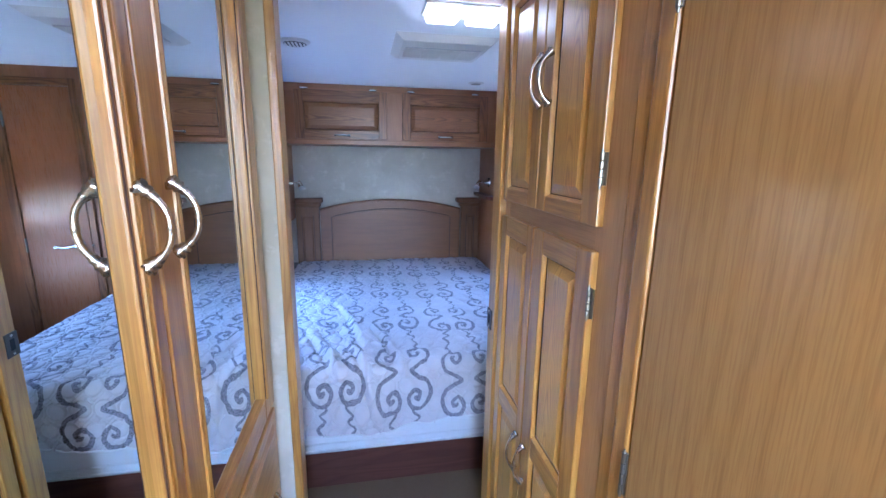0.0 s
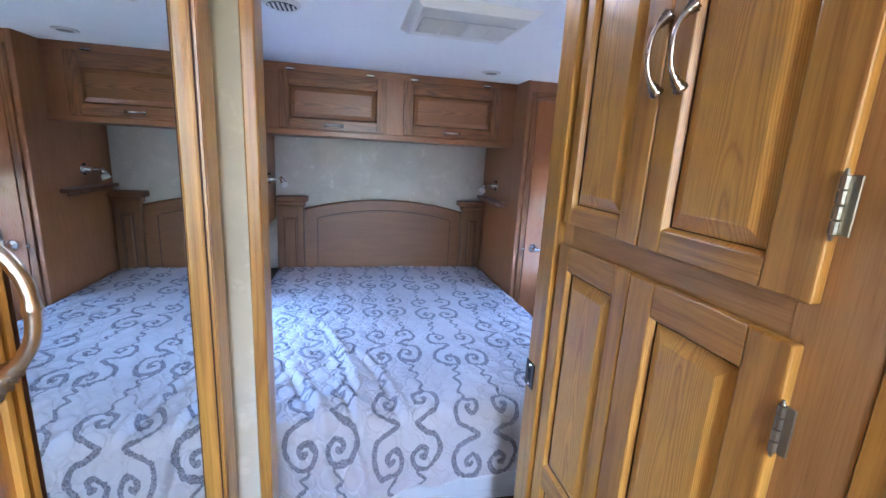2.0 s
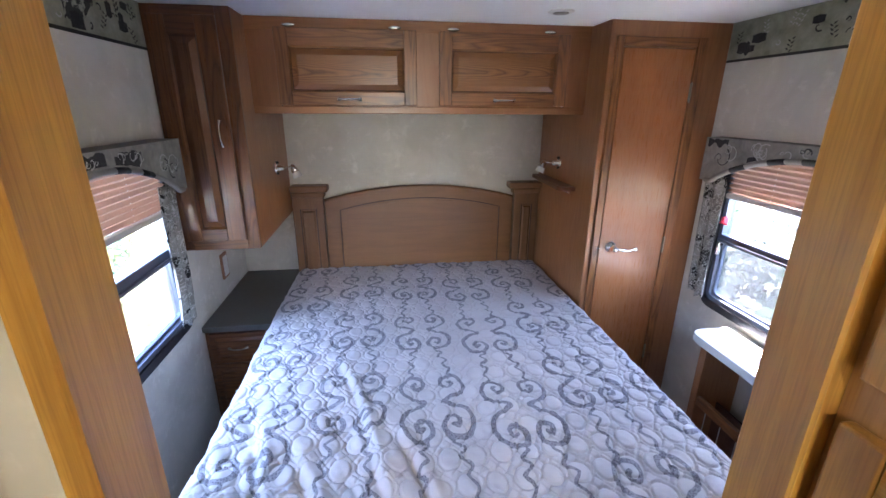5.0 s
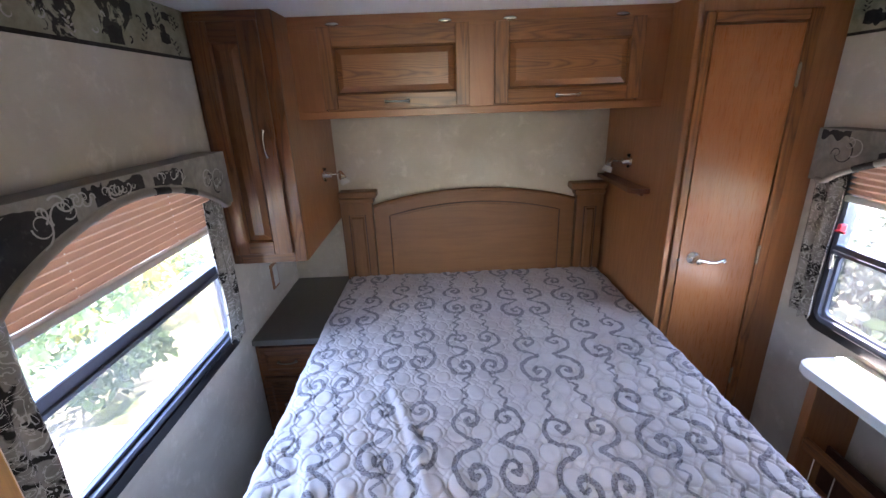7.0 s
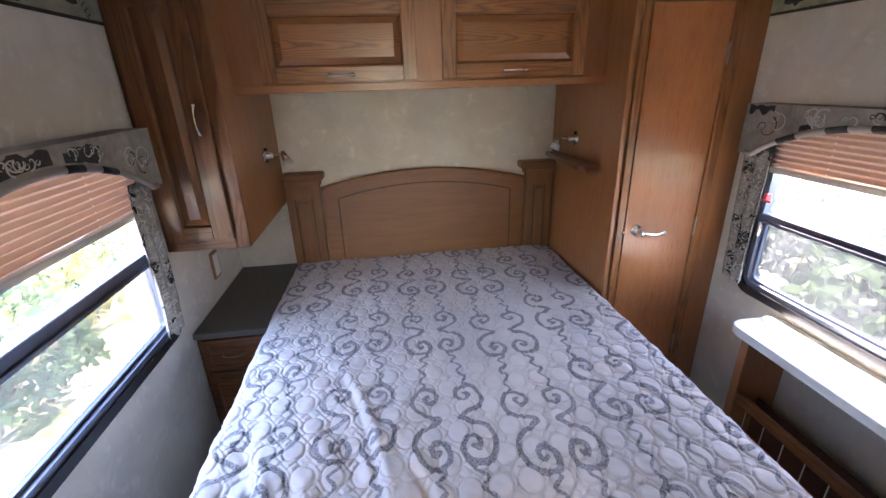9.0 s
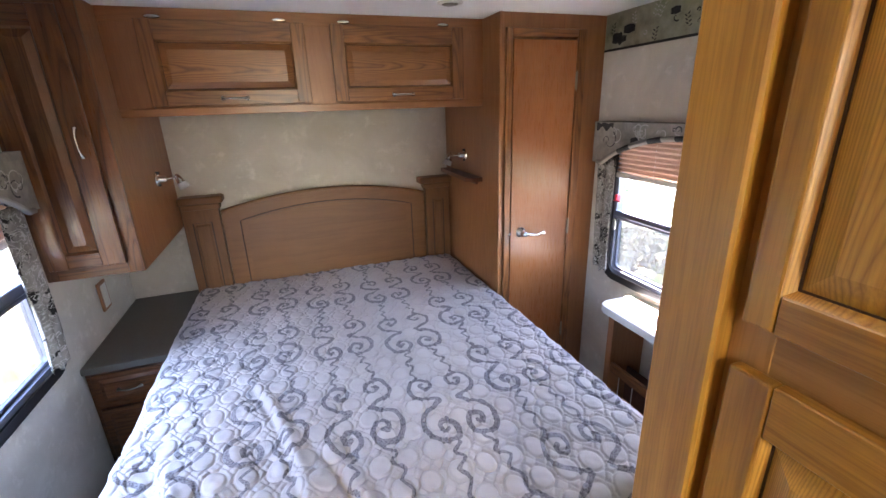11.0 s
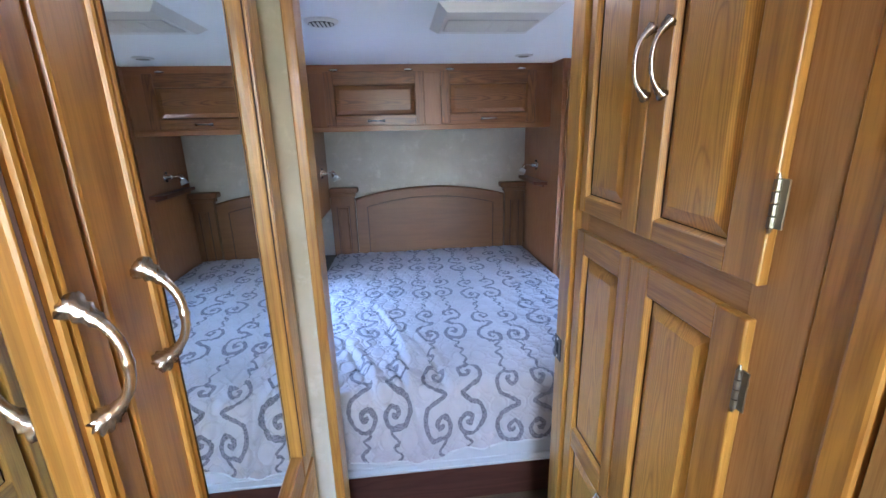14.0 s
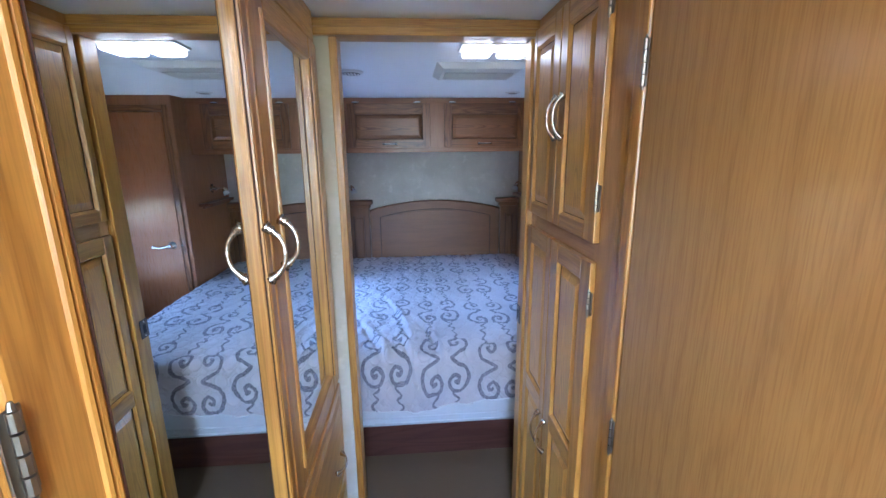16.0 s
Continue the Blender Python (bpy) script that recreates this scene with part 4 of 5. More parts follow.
def quilt():
    """The quilt as one fine mesh: rounded over the foot and sides, quilted in rows of ovals, with soft folds."""
    th = thing("quilt", "white quilted bedspread printed with grey scrolls over the bed", "bedspread", at(0, 0, 0))
    step = 0.0035
    us = np.arange(BX0 - 0.24, BX1 + 0.20, step)
    vs = np.arange(BY0 - 0.27, BY1 + 0.002, step)
    U, V = np.meshgrid(us, vs, indexing="ij")

    def over(s, lo, hi, r):
        """Place and drop of cloth coordinate s, past an edge rounded with radius r."""
        q, d = s.copy(), np.zeros_like(s)
        arc = r * math.pi / 2
        for sign, edge in ((1, hi), (-1, lo)):
            e = sign * (s - (edge - sign * r))
            on = (e > 0) & (e < arc)
            q = np.where(on, edge - sign * r + sign * r * np.sin(np.clip(e, 0, arc) / r), q)
            d = np.where(on, r - r * np.cos(np.clip(e, 0, arc) / r), d)
            past = e >= arc
            q = np.where(past, edge, q)
            d = np.where(past, r + e - arc, d)
        return q, d
    X, DX = over(U, BX0 - 0.004, BX1 + 0.004, 0.045)
    Y, DY = over(V, BY0 - 0.006, BY1 + 0.30, 0.050)
    on_foot = np.clip(DY / 0.06, 0, 1)
    side = np.clip(DX / 0.05, 0, 1)
    # quilting: staggered ovals with stitched grooves between
    a, b = U / 0.074, V / 0.092
    odd = np.mod(np.floor(b), 2) * 0.5
    ca, cb = np.mod(a + odd, 1) - 0.5, np.mod(b, 1) - 0.5
    rr = np.hypot(ca * 0.074 / 0.0300, cb * 0.092 / 0.0365) * (1 + 0.16 * (value_noise(U, V, 9, 21) - 0.5)) + 0.10 * (value_noise(U, V, 20, 2) - 0.5)
    groove = np.exp(-((rr - 1) * 0.033 / 0.0024) ** 2)
    diag = np.minimum(np.abs(np.mod(a * 2 + b * 2, 1) - 0.5), np.abs(np.mod(a * 2 - b * 2 + 0.25, 1) - 0.5)) * 0.037
    diag = diag + 0.003 * (value_noise(U, V, 26, 8) - 0.5)
    groove2 = np.exp(-(diag / 0.0026) ** 2) * (rr > 1.08)
    puff = 0.0034 * np.clip(1 - rr ** 2, 0, 1) ** 0.7 + 0.0014 * (rr > 1.06)
    Hh = puff - 0.0058 * groove - 0.0062 * groove2
    # crumple in the cloth, stronger to the window side of the foot
    wrinkle = (value_noise(U, V, 16, 3) - 0.5) * 0.010 + (value_noise(U + V * 0.6, V * 0.25, 30, 4) - 0.5) * 0.006
    crum = 0.5 + 1.1 * np.clip((2.5 - V) / 0.8, 0, 1) * np.clip((0.45 - U) / 0.7, 0, 1)
    Hh = Hh + wrinkle * crum + (value_noise(U, V, 55, 12) - 0.5) * 0.0028
    near = np.clip((2.15 - V) / 0.5, 0, 1) * np.clip((0.75 - U) / 0.7, 0, 1)
    Hh = Hh + near * ((value_noise(U * 1.6 + V * 0.5, V * 0.8, 7, 11) - 0.5) * 0.046 + (value_noise(U * 1.3 - V * 0.4, V * 0.6, 15, 17) - 0.5) * 0.022)
    Hh = Hh + 0.006 * (value_noise(U, V, 3.2, 7) - 0.5)

    def ridge(x0, y0, x1, y1, w, h):
        dx, dy = x1 - x0, y1 - y0
        L = math.hypot(dx, dy)
        t = ((U - x0) * dx + (V - y0) * dy) / L / L
        across = ((U - x0) * dy - (V - y0) * dx) / L + 0.018 * np.sin(t * 5)
        along = np.clip(np.sin(np.clip(t, 0, 1) * math.pi), 0, 1) ** 0.7
        prof = np.exp(-(across / w) ** 2) - 0.55 * np.exp(-((across - 1.5 * w) / (0.6 * w)) ** 2)
        return h * along * prof
    for args in ((-0.21, 2.36, 0.03, 1.62, 0.017, 0.013), (0.0, 1.95, 0.20, 1.35, 0.018, 0.016), (-0.30, 1.95, -0.04, 1.30, 0.022, 0.020),
                 (-0.12, 1.80, 0.06, 1.26, 0.016, 0.018), (-0.42, 2.05, -0.25, 1.40, 0.020, 0.014), (0.22, 1.75, 0.28, 1.26, 0.020, 0.010)):
        Hh = Hh + ridge(*args)
    top_z = BZ + 0.010 - 0.012 * np.clip((V - 2.4) / 0.9, 0, 1)
    nx, ny = side * np.sign(U - (BX0 + BX1) / 2), -on_foot
    nz = np.clip(1 - np.maximum(side, on_foot) * 0.9, 0, 1)
    flare = on_foot * (0.010 + 0.020 * np.clip(DY / 0.25, 0, 1) * (0.5 + 0.5 * np.sin(U * 16 + 1.2)))
    X2 = X + nx * (Hh + 0.006)
    Y2 = Y + ny * (Hh + flare)
    Z2 = top_z - np.maximum(DX, 0) * 1.0 - DY + nz * Hh
    rest = np.clip(side * on_foot, 0, 1)
    Z2 = np.maximum(Z2, 0.30) * rest + Z2 * (1 - rest)
    # the hem lifts towards the closet side
    lift = 0.045 * np.clip((U - 0.0) / 0.6, 0, 1) * np.clip(DY / 0.25, 0, 1)
    Z2 = Z2 + lift
    foot = np.clip((1.925 - V), 0, None)
    mask = print_mask(U, V + foot * 0.12)
    nu, nv = U.shape
    verts = np.stack([X2, Y2, Z2], -1).reshape(-1, 3)
    idx = np.arange(nu * nv).reshape(nu, nv)
    quads = np.stack([idx[:-1, :-1], idx[1:, :-1], idx[1:, 1:], idx[:-1, 1:]], -1).reshape(-1, 4)
    me = bpy.data.meshes.new("cover")
    me.vertices.add(len(verts))
    me.vertices.foreach_set("co", verts.ravel())
    me.loops.add(quads.size)
    me.loops.foreach_set("vertex_index", quads.ravel())
    me.polygons.add(len(quads))
    me.polygons.foreach_set("loop_start", np.arange(0, quads.size, 4))
    me.update(calc_edges=True)
    me.shade_smooth()
    att = me.attributes.new("print", "FLOAT", "POINT")
    att.data.foreach_set("value", mask.ravel().astype(np.float32))
    me.materials.append(quilt_mat)
    ob = new("cover", me)
    ob.parent = th
    # bound hem along the foot
    bm = bmesh.new()
    j = 1
    pts = [tuple(verts[idx[i, j]]) for i in range(70, nu - 60, 4)]
    sweep(bm, pts, [0.005] * len(pts), 6)
    part("hem", bm, mattress_cloth, th, "white bound hem", smooth=True)


headboard()
bed()
quilt()


# ---- nightstand, switch, reading lamps, corner shelf ----
def nightstand():
    th = thing("nightstand", "built-in nightstand with grey laminate top and wooden drawers beside the bed", "nightstand", at(XL, 2.700, 0))
    W, D = LX - XL + 0.02, YB - 2.70
    part("top", B(0.001, W, -0.004, D - 0.002, 0.552, 0.580, 0.003, 2), counter_mat, th, "grey-green laminate top")
    # body and drawers take the darker oak, with their shade put into the colour
    part("body", B(0.001, W - 0.01, 0.02, D - 0.002, 0, 0.551), dark_and_shaded_h, th)
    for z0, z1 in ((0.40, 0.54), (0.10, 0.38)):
        dr = part("drawer", B(0.02, W - 0.02, 0.002, 0.0195, z0, z1, 0.004, 2), dark_and_shaded_h, th, "raised wooden drawer front")
        part("panel", slab(bmesh.new(), 0.045, W - 0.05, z0 + 0.022, z1 - 0.022, -0.004, 0.002, 0.014), dark_and_shaded_h, dr)
        bow_handle(dr, W / 2 - 0.015, (z0 + z1) / 2, 0.085, 0.020, False, 0.004, steel, y=-0.004)


def wall_switch():
    th = thing("wall_switch", "wood-edged white rocker switch plate on the wall", "switch", pose(XL + 0.001, 3.055, 0.745, 0, 0, 90))
    part("surround", B(-0.040, 0.040, -0.010, 0, -0.066, 0.066, 0.004, 2), veneer_v, th, "wooden surround")
    part("plate", B(-0.027, 0.027, -0.013, -0.010, -0.052, 0.052, 0.002), white_plastic, th, "cream plate")
    part("rocker", B(-0.010, 0.010, -0.016, -0.013, -0.022, 0.022, 0.002), white_plastic, th)


def reading_lamp(name_m, s, label):
    """A swivel wall lamp standing out along x by s; its head leans to the bed."""
    th = thing("reading_lamp", label, "wall lamp", name_m)
    q = pose(0, 0, 0, 0, 90 * s, 0)
    part("wall_plate", lathe(bmesh.new(), [(0.030, 0), (0.030, 0.004), (0.021, 0.008), (0.015, 0.012), (0.014, 0.036), (0.004, 0.040)], q, 22), chrome, th, smooth=True)
    part("knob", lathe(bmesh.new(), [(0.006, 0.0), (0.007, 0.012), (0.003, 0.016)], pose(0, 0, 0.028) @ q, 12), dark_print, th, "black knob")
    part("knob", lathe(bmesh.new(), [(0.005, 0.0), (0.006, 0.010), (0.003, 0.013)], pose(0, 0, -0.026) @ q, 12), dark_print, th, "black knob")
    ex, ey = 0.060 * s, 0.035
    part("arm", sweep(bmesh.new(), [(0.03 * s, 0, 0), (ex, ey * 0.5, 0.001), (ex + 0.012 * s, ey, 0.006)], [0.004] * 3, 8), chrome, th, smooth=True)
    hm = pose(ex + 0.012 * s, ey, 0.010) @ pose(0, 0, 0, 0, 158 * s, 0)
    part("head", lathe(bmesh.new(), [(0.004, -0.004), (0.010, 0.002), (0.016, 0.020), (0.019, 0.038)], hm, 20), chrome, th, smooth=True)
    part("shade", lathe(bmesh.new(), [(0.019, 0.0385), (0.023, 0.054), (0.025, 0.066), (0.024, 0.0665), (0.006, 0.060)], hm, 20), frosted, th, "frosted glass shade", smooth=True)


def corner_shelf():
    th = thing("corner_shelf", "small rounded wooden shelf on the closet side", "shelf", at(CX, 2.905, 1.128))
    bm = bmesh.new()
    pts = [(0, -0.03), (0, 0.43), (-0.062, 0.43), (-0.078, 0.02)] + [(-0.040 + 0.038 * math.cos(radians(a)), 0.02 + 0.045 * math.sin(radians(a))) for a in range(190, 280, 15)]
    prism(bm, pts, "z", 0, 0.020)
    part("board", bm, shelf_wood, th)
    part("cleat", B(-0.014, -0.001, 0.02, 0.38, -0.022, -0.0005, 0.003), shelf_wood, th)


nightstand()
wall_switch()
reading_lamp(pose(LX, 3.120, 1.228), 1, "nickel swivel reading lamp with a frosted shade on the wall cabinet")
reading_lamp(pose(CX + 0.0015, 3.103, 1.240), -1, "nickel swivel reading lamp with a frosted shade on the closet side")
corner_shelf()


# ---- low shelf under the window, TV ----
def low_shelf():
    th = thing("magazine_shelf", "low wooden magazine rack with a white laminate top under the window", "shelf", at(0, 0, 0))
    x0, y0, y1, z = 1.275, 1.45, 2.345, 0.62
    bm = bmesh.new()
    pts = [(XR - 0.001, y0), (XR - 0.001, y1)] + [(x0 + 0.05 - 0.05 * math.sin(radians(a)), y1 - 0.05 + 0.05 * math.cos(radians(a))) for a in range(0, 91, 15)] + [(x0, y0)]
    prism(bm, pts, "z", z - 0.034, z)
    bmesh.ops.bevel(bm, geom=bm.edges[:], offset=0.003, segments=1, affect="EDGES")
    part("top", bm, white_top, th, "white laminate top with a rounded corner")
    zt = z - 0.0345
    for a, b in ((2.255, 2.290), (1.46, 1.495)):
        part("end_panel", B(x0 + 0.025, XR - 0.001, a, b, 0, zt, 0.002), veneer_v, th)
    part("rail", B(x0 + 0.030, x0 + 0.048, 1.495, 2.255, 0.300, 0.345, 0.003, 2), oak_y, th, "upper rail")
    part("rail", B(x0 + 0.030, x0 + 0.048, 1.495, 2.255, 0.125, 0.165, 0.003, 2), oak_y, th, "lower rail")
    part("bottom", B(x0 + 0.050, XR - 0.001, 1.495, 2.255, 0.10, 0.118), veneer_h, th)
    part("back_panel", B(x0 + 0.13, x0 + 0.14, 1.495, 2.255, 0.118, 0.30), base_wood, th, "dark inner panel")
    for i in range(9):
        y = 2.215 - i * 0.083
        part("divider", sweep(bmesh.new(), [(x0 + 0.052, y, 0.165), (x0 + 0.052, y, 0.300)], [0.0022] * 2, 6), white_plastic, th, "thin pale rod")


def television():
    th = thing("television", "flat black wall-mounted television", "television", at(1.385, 1.66, 1.62))
    part("case", B(0, 0.045, -0.235, 0.235, -0.165, 0.165, 0.006, 2), tv_case, th)
    part("screen", B(-0.002, 0.001, -0.222, 0.222, -0.140, 0.152), screen_mat, th, "dark glossy screen")
    part("badge", B(-0.003, -0.0005, 0.17, 0.19, -0.157, -0.149), steel, th, "small square badge")
    part("bracket", B(0.045, 0.104, -0.05, 0.05, -0.06, 0.06, 0.003), tv_case, th)
    cable = thing("cable", "thin black cable hanging beside the shelf", "cable", at(0, 0, 0))
    pts = [(1.33, 1.60, 1.46), (1.20, 1.50, 1.2), (1.02, 1.40, 0.85), (0.92, 1.36, 0.5), (0.90, 1.34, 0.012)]
    part("wire", sweep(bmesh.new(), pts, [0.006] * 5, 6), tv_case, cable, smooth=True)


low_shelf()
television()

for x, y, z, m in ((XR - 0.010, 2.500, 1.062, red_plastic),):
    th = thing("window_latch", "small red plastic window latch on the frame", "latch", at(x, y, z))
    part("lever", B(-0.022, 0.002, -0.008, 0.008, -0.014, 0.014, 0.004, 2), m, th)
    part("tab", B(-0.030, -0.020, -0.034, 0.006, -0.016, -0.008, 0.003), m, th)
for x, y, z, f in ((XL + 0.016, 2.555, 0.945, 1), (XR - 0.016, 2.505, 0.93, -1), (XR - 0.016, 1.80, 0.95, -1), (XL + 0.016, 2.555, 1.02, 1)):
    th = thing("window_catch", "small metal window catch", "latch", at(x, y, z))
    part("lever", B(-0.007, 0.007, -0.006, 0.006, -0.030, 0.030, 0.003, 2), chrome, th)
    part("pin", B(-0.004, 0.012, -0.010, 0.010, 0.014, 0.024, 0.002), black_rubber, th)


# ---- ceiling things ----
def vent_round():
    th = thing("ceiling_vent", "small round white ceiling vent with dark slots", "vent", at(-0.266, 1.852, ZC))
    part("rim", lathe(bmesh.new(), [(0.060, 0), (0.060, -0.003), (0.052, -0.009), (0.047, -0.010)], pose(0, 0, 0), 28), white_plastic, th, smooth=True)
    part("recess", lathe(bmesh.new(), [(0.045, -0.0105), (0.045, -0.0115)], pose(0, 0, 0), 24), dark_hole, th, "dark opening")
    for i in range(6):
        x = -0.036 + i * 0.0145
        h = math.sqrt(0.044 ** 2 - x * x) - 0.002
        part("slat", B(x - 0.0038, x + 0.0038, -h, h, -0.015, -0.012), white_plastic, th)


def ac_grille():
    th = thing("air_conditioner_grille", "white ceiling air conditioner grille in a raised frame", "vent", at(0.322, 1.800, ZC))
    bm = bmesh.new()
    w, d = 0.200, 0.185
    bm2 = slab(bm, -w, w, -d, d, 0.022, 0, 0.030)
    for v in bm.verts:
        v.co = Vector((v.co.x, v.co.z, -v.co.y))
    part("frame", bm, white_plastic, th, "shallow white tray frame")
    part("recess", B(-0.155, 0.155, -0.065, 0.100, -0.0235, -0.0225), material("vent_shade", (0.46, 0.46, 0.45), 0.7)[0], th)
    for i in range(13):
        y = -0.060 + i * 0.0125
        part("slat", B(-0.155, 0.155, y, y + 0.0075, -0.0275, -0.0245), white_plastic, th)
    for x in (-0.078, 0.0, 0.078):
        part("bar", B(x - 0.002, x + 0.002, -0.065, 0.100, -0.0290, -0.0278), white_plastic, th)


def ceiling_lamp():
    th = thing("ceiling_lamp", "double ceiling lamp, lit, with two white glass covers", "ceiling lamp", at(0.311, 1.335, ZC))
    part("base", B(-0.128, 0.128, -0.060, 0.060, -0.009, 0, 0.004, 2), white_plastic, th)
    for x0, x1 in ((-0.114, -0.014), (0.014, 0.114)):
        part("cover", B(x0, x1, -0.060, 0.060, -0.032, -0.0095, 0.011, 4), lamp_glass, th, "glowing white glass cover", smooth=True)


def downlight():
    th = thing("downlight", "small round recessed ceiling light, switched off", "ceiling lamp", at(0.680, 2.600, ZC))
    part("rim", lathe(bmesh.new(), [(0.050, 0), (0.050, -0.002), (0.040, -0.006), (0.032, -0.006)], pose(0, 0, 0), 28), white_plastic, th, smooth=True)
    part("lens", lathe(bmesh.new(), [(0.031, -0.0065), (0.028, -0.0085), (0.002, -0.009)], pose(0, 0, 0), 24), steel, th, smooth=True)


vent_round()
ac_grille()
ceiling_lamp()
downlight()


# ---- hall: wardrobe with mirror doors ----
def mirror_door(parent, y0, y1, ml, mr, handle_y, upper_hinge):
    z0, z1 = 0.735, 1.815
    d = part("door", B(y0 + 0.003, y1 - 0.003, 0.0185, 0.022, z0 + 0.003, z1 - 0.003), gold_v, parent, "mirror door with moulded oak stiles")
    boards(d, "stile", gold_v, [(y0, ml, 0, 0.018, z0, z1), (mr, y1, 0, 0.018, z0, z1)], 0.004, 2)
    boards(d, "rail", gold_h, [(ml, mr, 0.0006, 0.018, z0, 0.800), (ml, mr, 0.0006, 0.018, 1.757, z1)], 0.003)
    for a, sgn in ((ml, -1), (mr, 1)):
        for o in (0.014, 0.023):
            part("moulding", sweep(bmesh.new(), [(a + sgn * o, -0.001, 0.79), (a + sgn * o, -0.001, 1.767)], [0.0036] * 2, 6), gold_v, d, "reeded moulding beside the mirror")
        part("glazed_line", sweep(bmesh.new(), [(a + sgn * 0.004, 0.0002, 0.796), (a + sgn * 0.004, 0.0002, 1.761)], [0.0018] * 2, 5), groove_mat, d, "dark glaze in the groove")
    part("mirror", B(ml - 0.001, mr + 0.001, 0.0135, 0.0165, 0.799, 1.758), mirror_mat, d, "clear mirror")
    bow_handle(d, handle_y, 1.333, 0.102, 0.034, True, 0.0062, pewter)
    return d


def wardrobe():
    th = thing("wardrobe", "built-in oak wardrobe with two mirror doors and drawers below", "wardrobe", pose(-0.272, 0, 0, 0, 0, 90))
    bm = bmesh.new()
    box(bm, -0.06, 1.092, 0.0225, 0.60, 0.0, 1.904)
    part("body", bm, gold_frame_v, th)
    part("top_rail", B(-0.06, 1.092, 0.004, 0.022, 1.820, 1.904, 0.002), gold_h, th)
    a = mirror_door(th, -0.012, 0.529, 0.072, 0.470, 0.487, 0)
    for z in (1.32, 1.72, 0.78):
        butt_hinge(a, -0.016, 0.0, z, 0.065, 0.010)
    b = mirror_door(th, 0.535, 1.095, 0.620, 0.998, 0.576, 0)
    for y0, y1 in ((-0.012, 0.529), (0.535, 1.092)):
        for z0, z1 in ((0.395, 0.718), (0.06, 0.380)):
            dr = part("drawer", B(y0, y1, 0, 0.022, z0, z1, 0.004, 2), gold_h, th, "raised oak drawer front")
            part("panel", slab(bmesh.new(), y0 + 0.03, y1 - 0.03, z0 + 0.03, z1 - 0.03, -0.005, 0.0005, 0.018), gold_h, dr)
            bow_handle(dr, y0 + 0.40 if y0 > 0 else y0 + 0.28, (z0 + z1) / 2 - 0.04, 0.10, 0.026, False, 0.0046, chrome, y=-0.005)


# ---- hall: linen cabinet and bathroom door ----
def linen_cabinet():
    # local x runs from the doorway towards the start of the hall
    th = thing("linen_cabinet", "tall oak hall cabinet with two pairs of raised-panel doors", "cabinet", pose(0.415, 1.158, 0, 0, 0, -90))
    bm = bmesh.new()
    W = 0.598
    box(bm, 0, W, 0.0205, 0.55, 0, 1.904)
    part("body", bm, gold_frame_v, th)
    boards(th, "stile", gold_frame_v, [(0, 0.040, 0, 0.020, 0, 1.904), (0.512, W, 0, 0.020, 0, 1.904)], 0.001, 1)
    boards(th, "rail", gold_frame_h, [(0.040, 0.512, 0.0006, 0.020, p, q) for p, q in ((1.215, 1.335), (0, 0.06), (1.86, 1.904))])
    boards(th, "middle_stile", gold_frame_v, [(0.225, 0.29, 0.0008, 0.020, 0.06, 1.215), (0.225, 0.29, 0.0008, 0.020, 1.335, 1.86)])
    Y = -0.016
    up = ((0.016, 0.260, (0.044, 0.206), 0.264), (0.264, 0.536, (0.311, 0.477), 0.312))
    lo = ((0.014, 0.256, (0.055, 0.218), 0.236), (0.260, 0.532, (0.317, 0.477), 0.290))
    for i, (x0, x1, f, hx) in enumerate(up):
        d = panel_door(th, x0, x1, 1.302, 1.868, [(f[0], f[1], 1.338, 1.815)], y=Y, mats=(gold_v, gold_h))
        bow_handle(d, hx, 1.592, 0.112, 0.028, True, 0.0055, pewter, y=Y)
        if i:
            butt_hinge(d, x1 + 0.004, Y + 0.004, 1.405, 0.058, 0.005, hinge_metal, 0.013)
            butt_hinge(d, x1 + 0.004, Y + 0.004, 1.80, 0.058, 0.005, hinge_metal, 0.013)
    for i, (x0, x1, f, hx) in enumerate(lo):
        d = panel_door(th, x0, x1, 0.075, 1.256, [(f[0], f[1], 0.718, 1.202), (f[0], f[1], 0.130, 0.662)], y=Y, mats=(gold_v, gold_h))
        bow_handle(d, hx, 0.620, 0.115, 0.028, True, 0.0050, chrome, y=Y)
        if i:
            butt_hinge(d, x1 + 0.004, Y + 0.004, 1.160, 0.058, 0.005, hinge_metal, 0.013)
            butt_hinge(d, x1 + 0.004, Y + 0.004, 0.20, 0.058, 0.005, hinge_metal, 0.013)


def hall_door():
    th = tagged(new("door_2"), "plain veneered hall door, closed, in a moulded oak casing", "door", kind="structure")
    th.matrix_world = pose(0.415, 0.559, 0, 0, 0, -90)
    part("door_casing", box(B(0.0, 0.042, -0.002, 0.03, 0, 1.904, 0.002), 0.042, 0.080, -0.010, 0.03, 0, 1.904, 0.005, 2), gold_v, th, "moulded oak casing")
    part("door_gap", B(0.080, 0.085, 0.004, 0.03, 0, 1.904), groove_mat, th)
    d = part("door_leaf", B(0.085, 0.800, -0.006, 0.03, 0.01, 1.900, 0.002), bath_door, th, "flush veneered door leaf")
    part("door_casing", B(0.806, 0.90, -0.010, 0.03, 0, 1.904, 0.005, 2), gold_v, th, "moulded oak casing")
    for z in (0.30, 0.915, 1.655):
        butt_hinge(d, 0.083, -0.008, z, 0.078, 0.006)


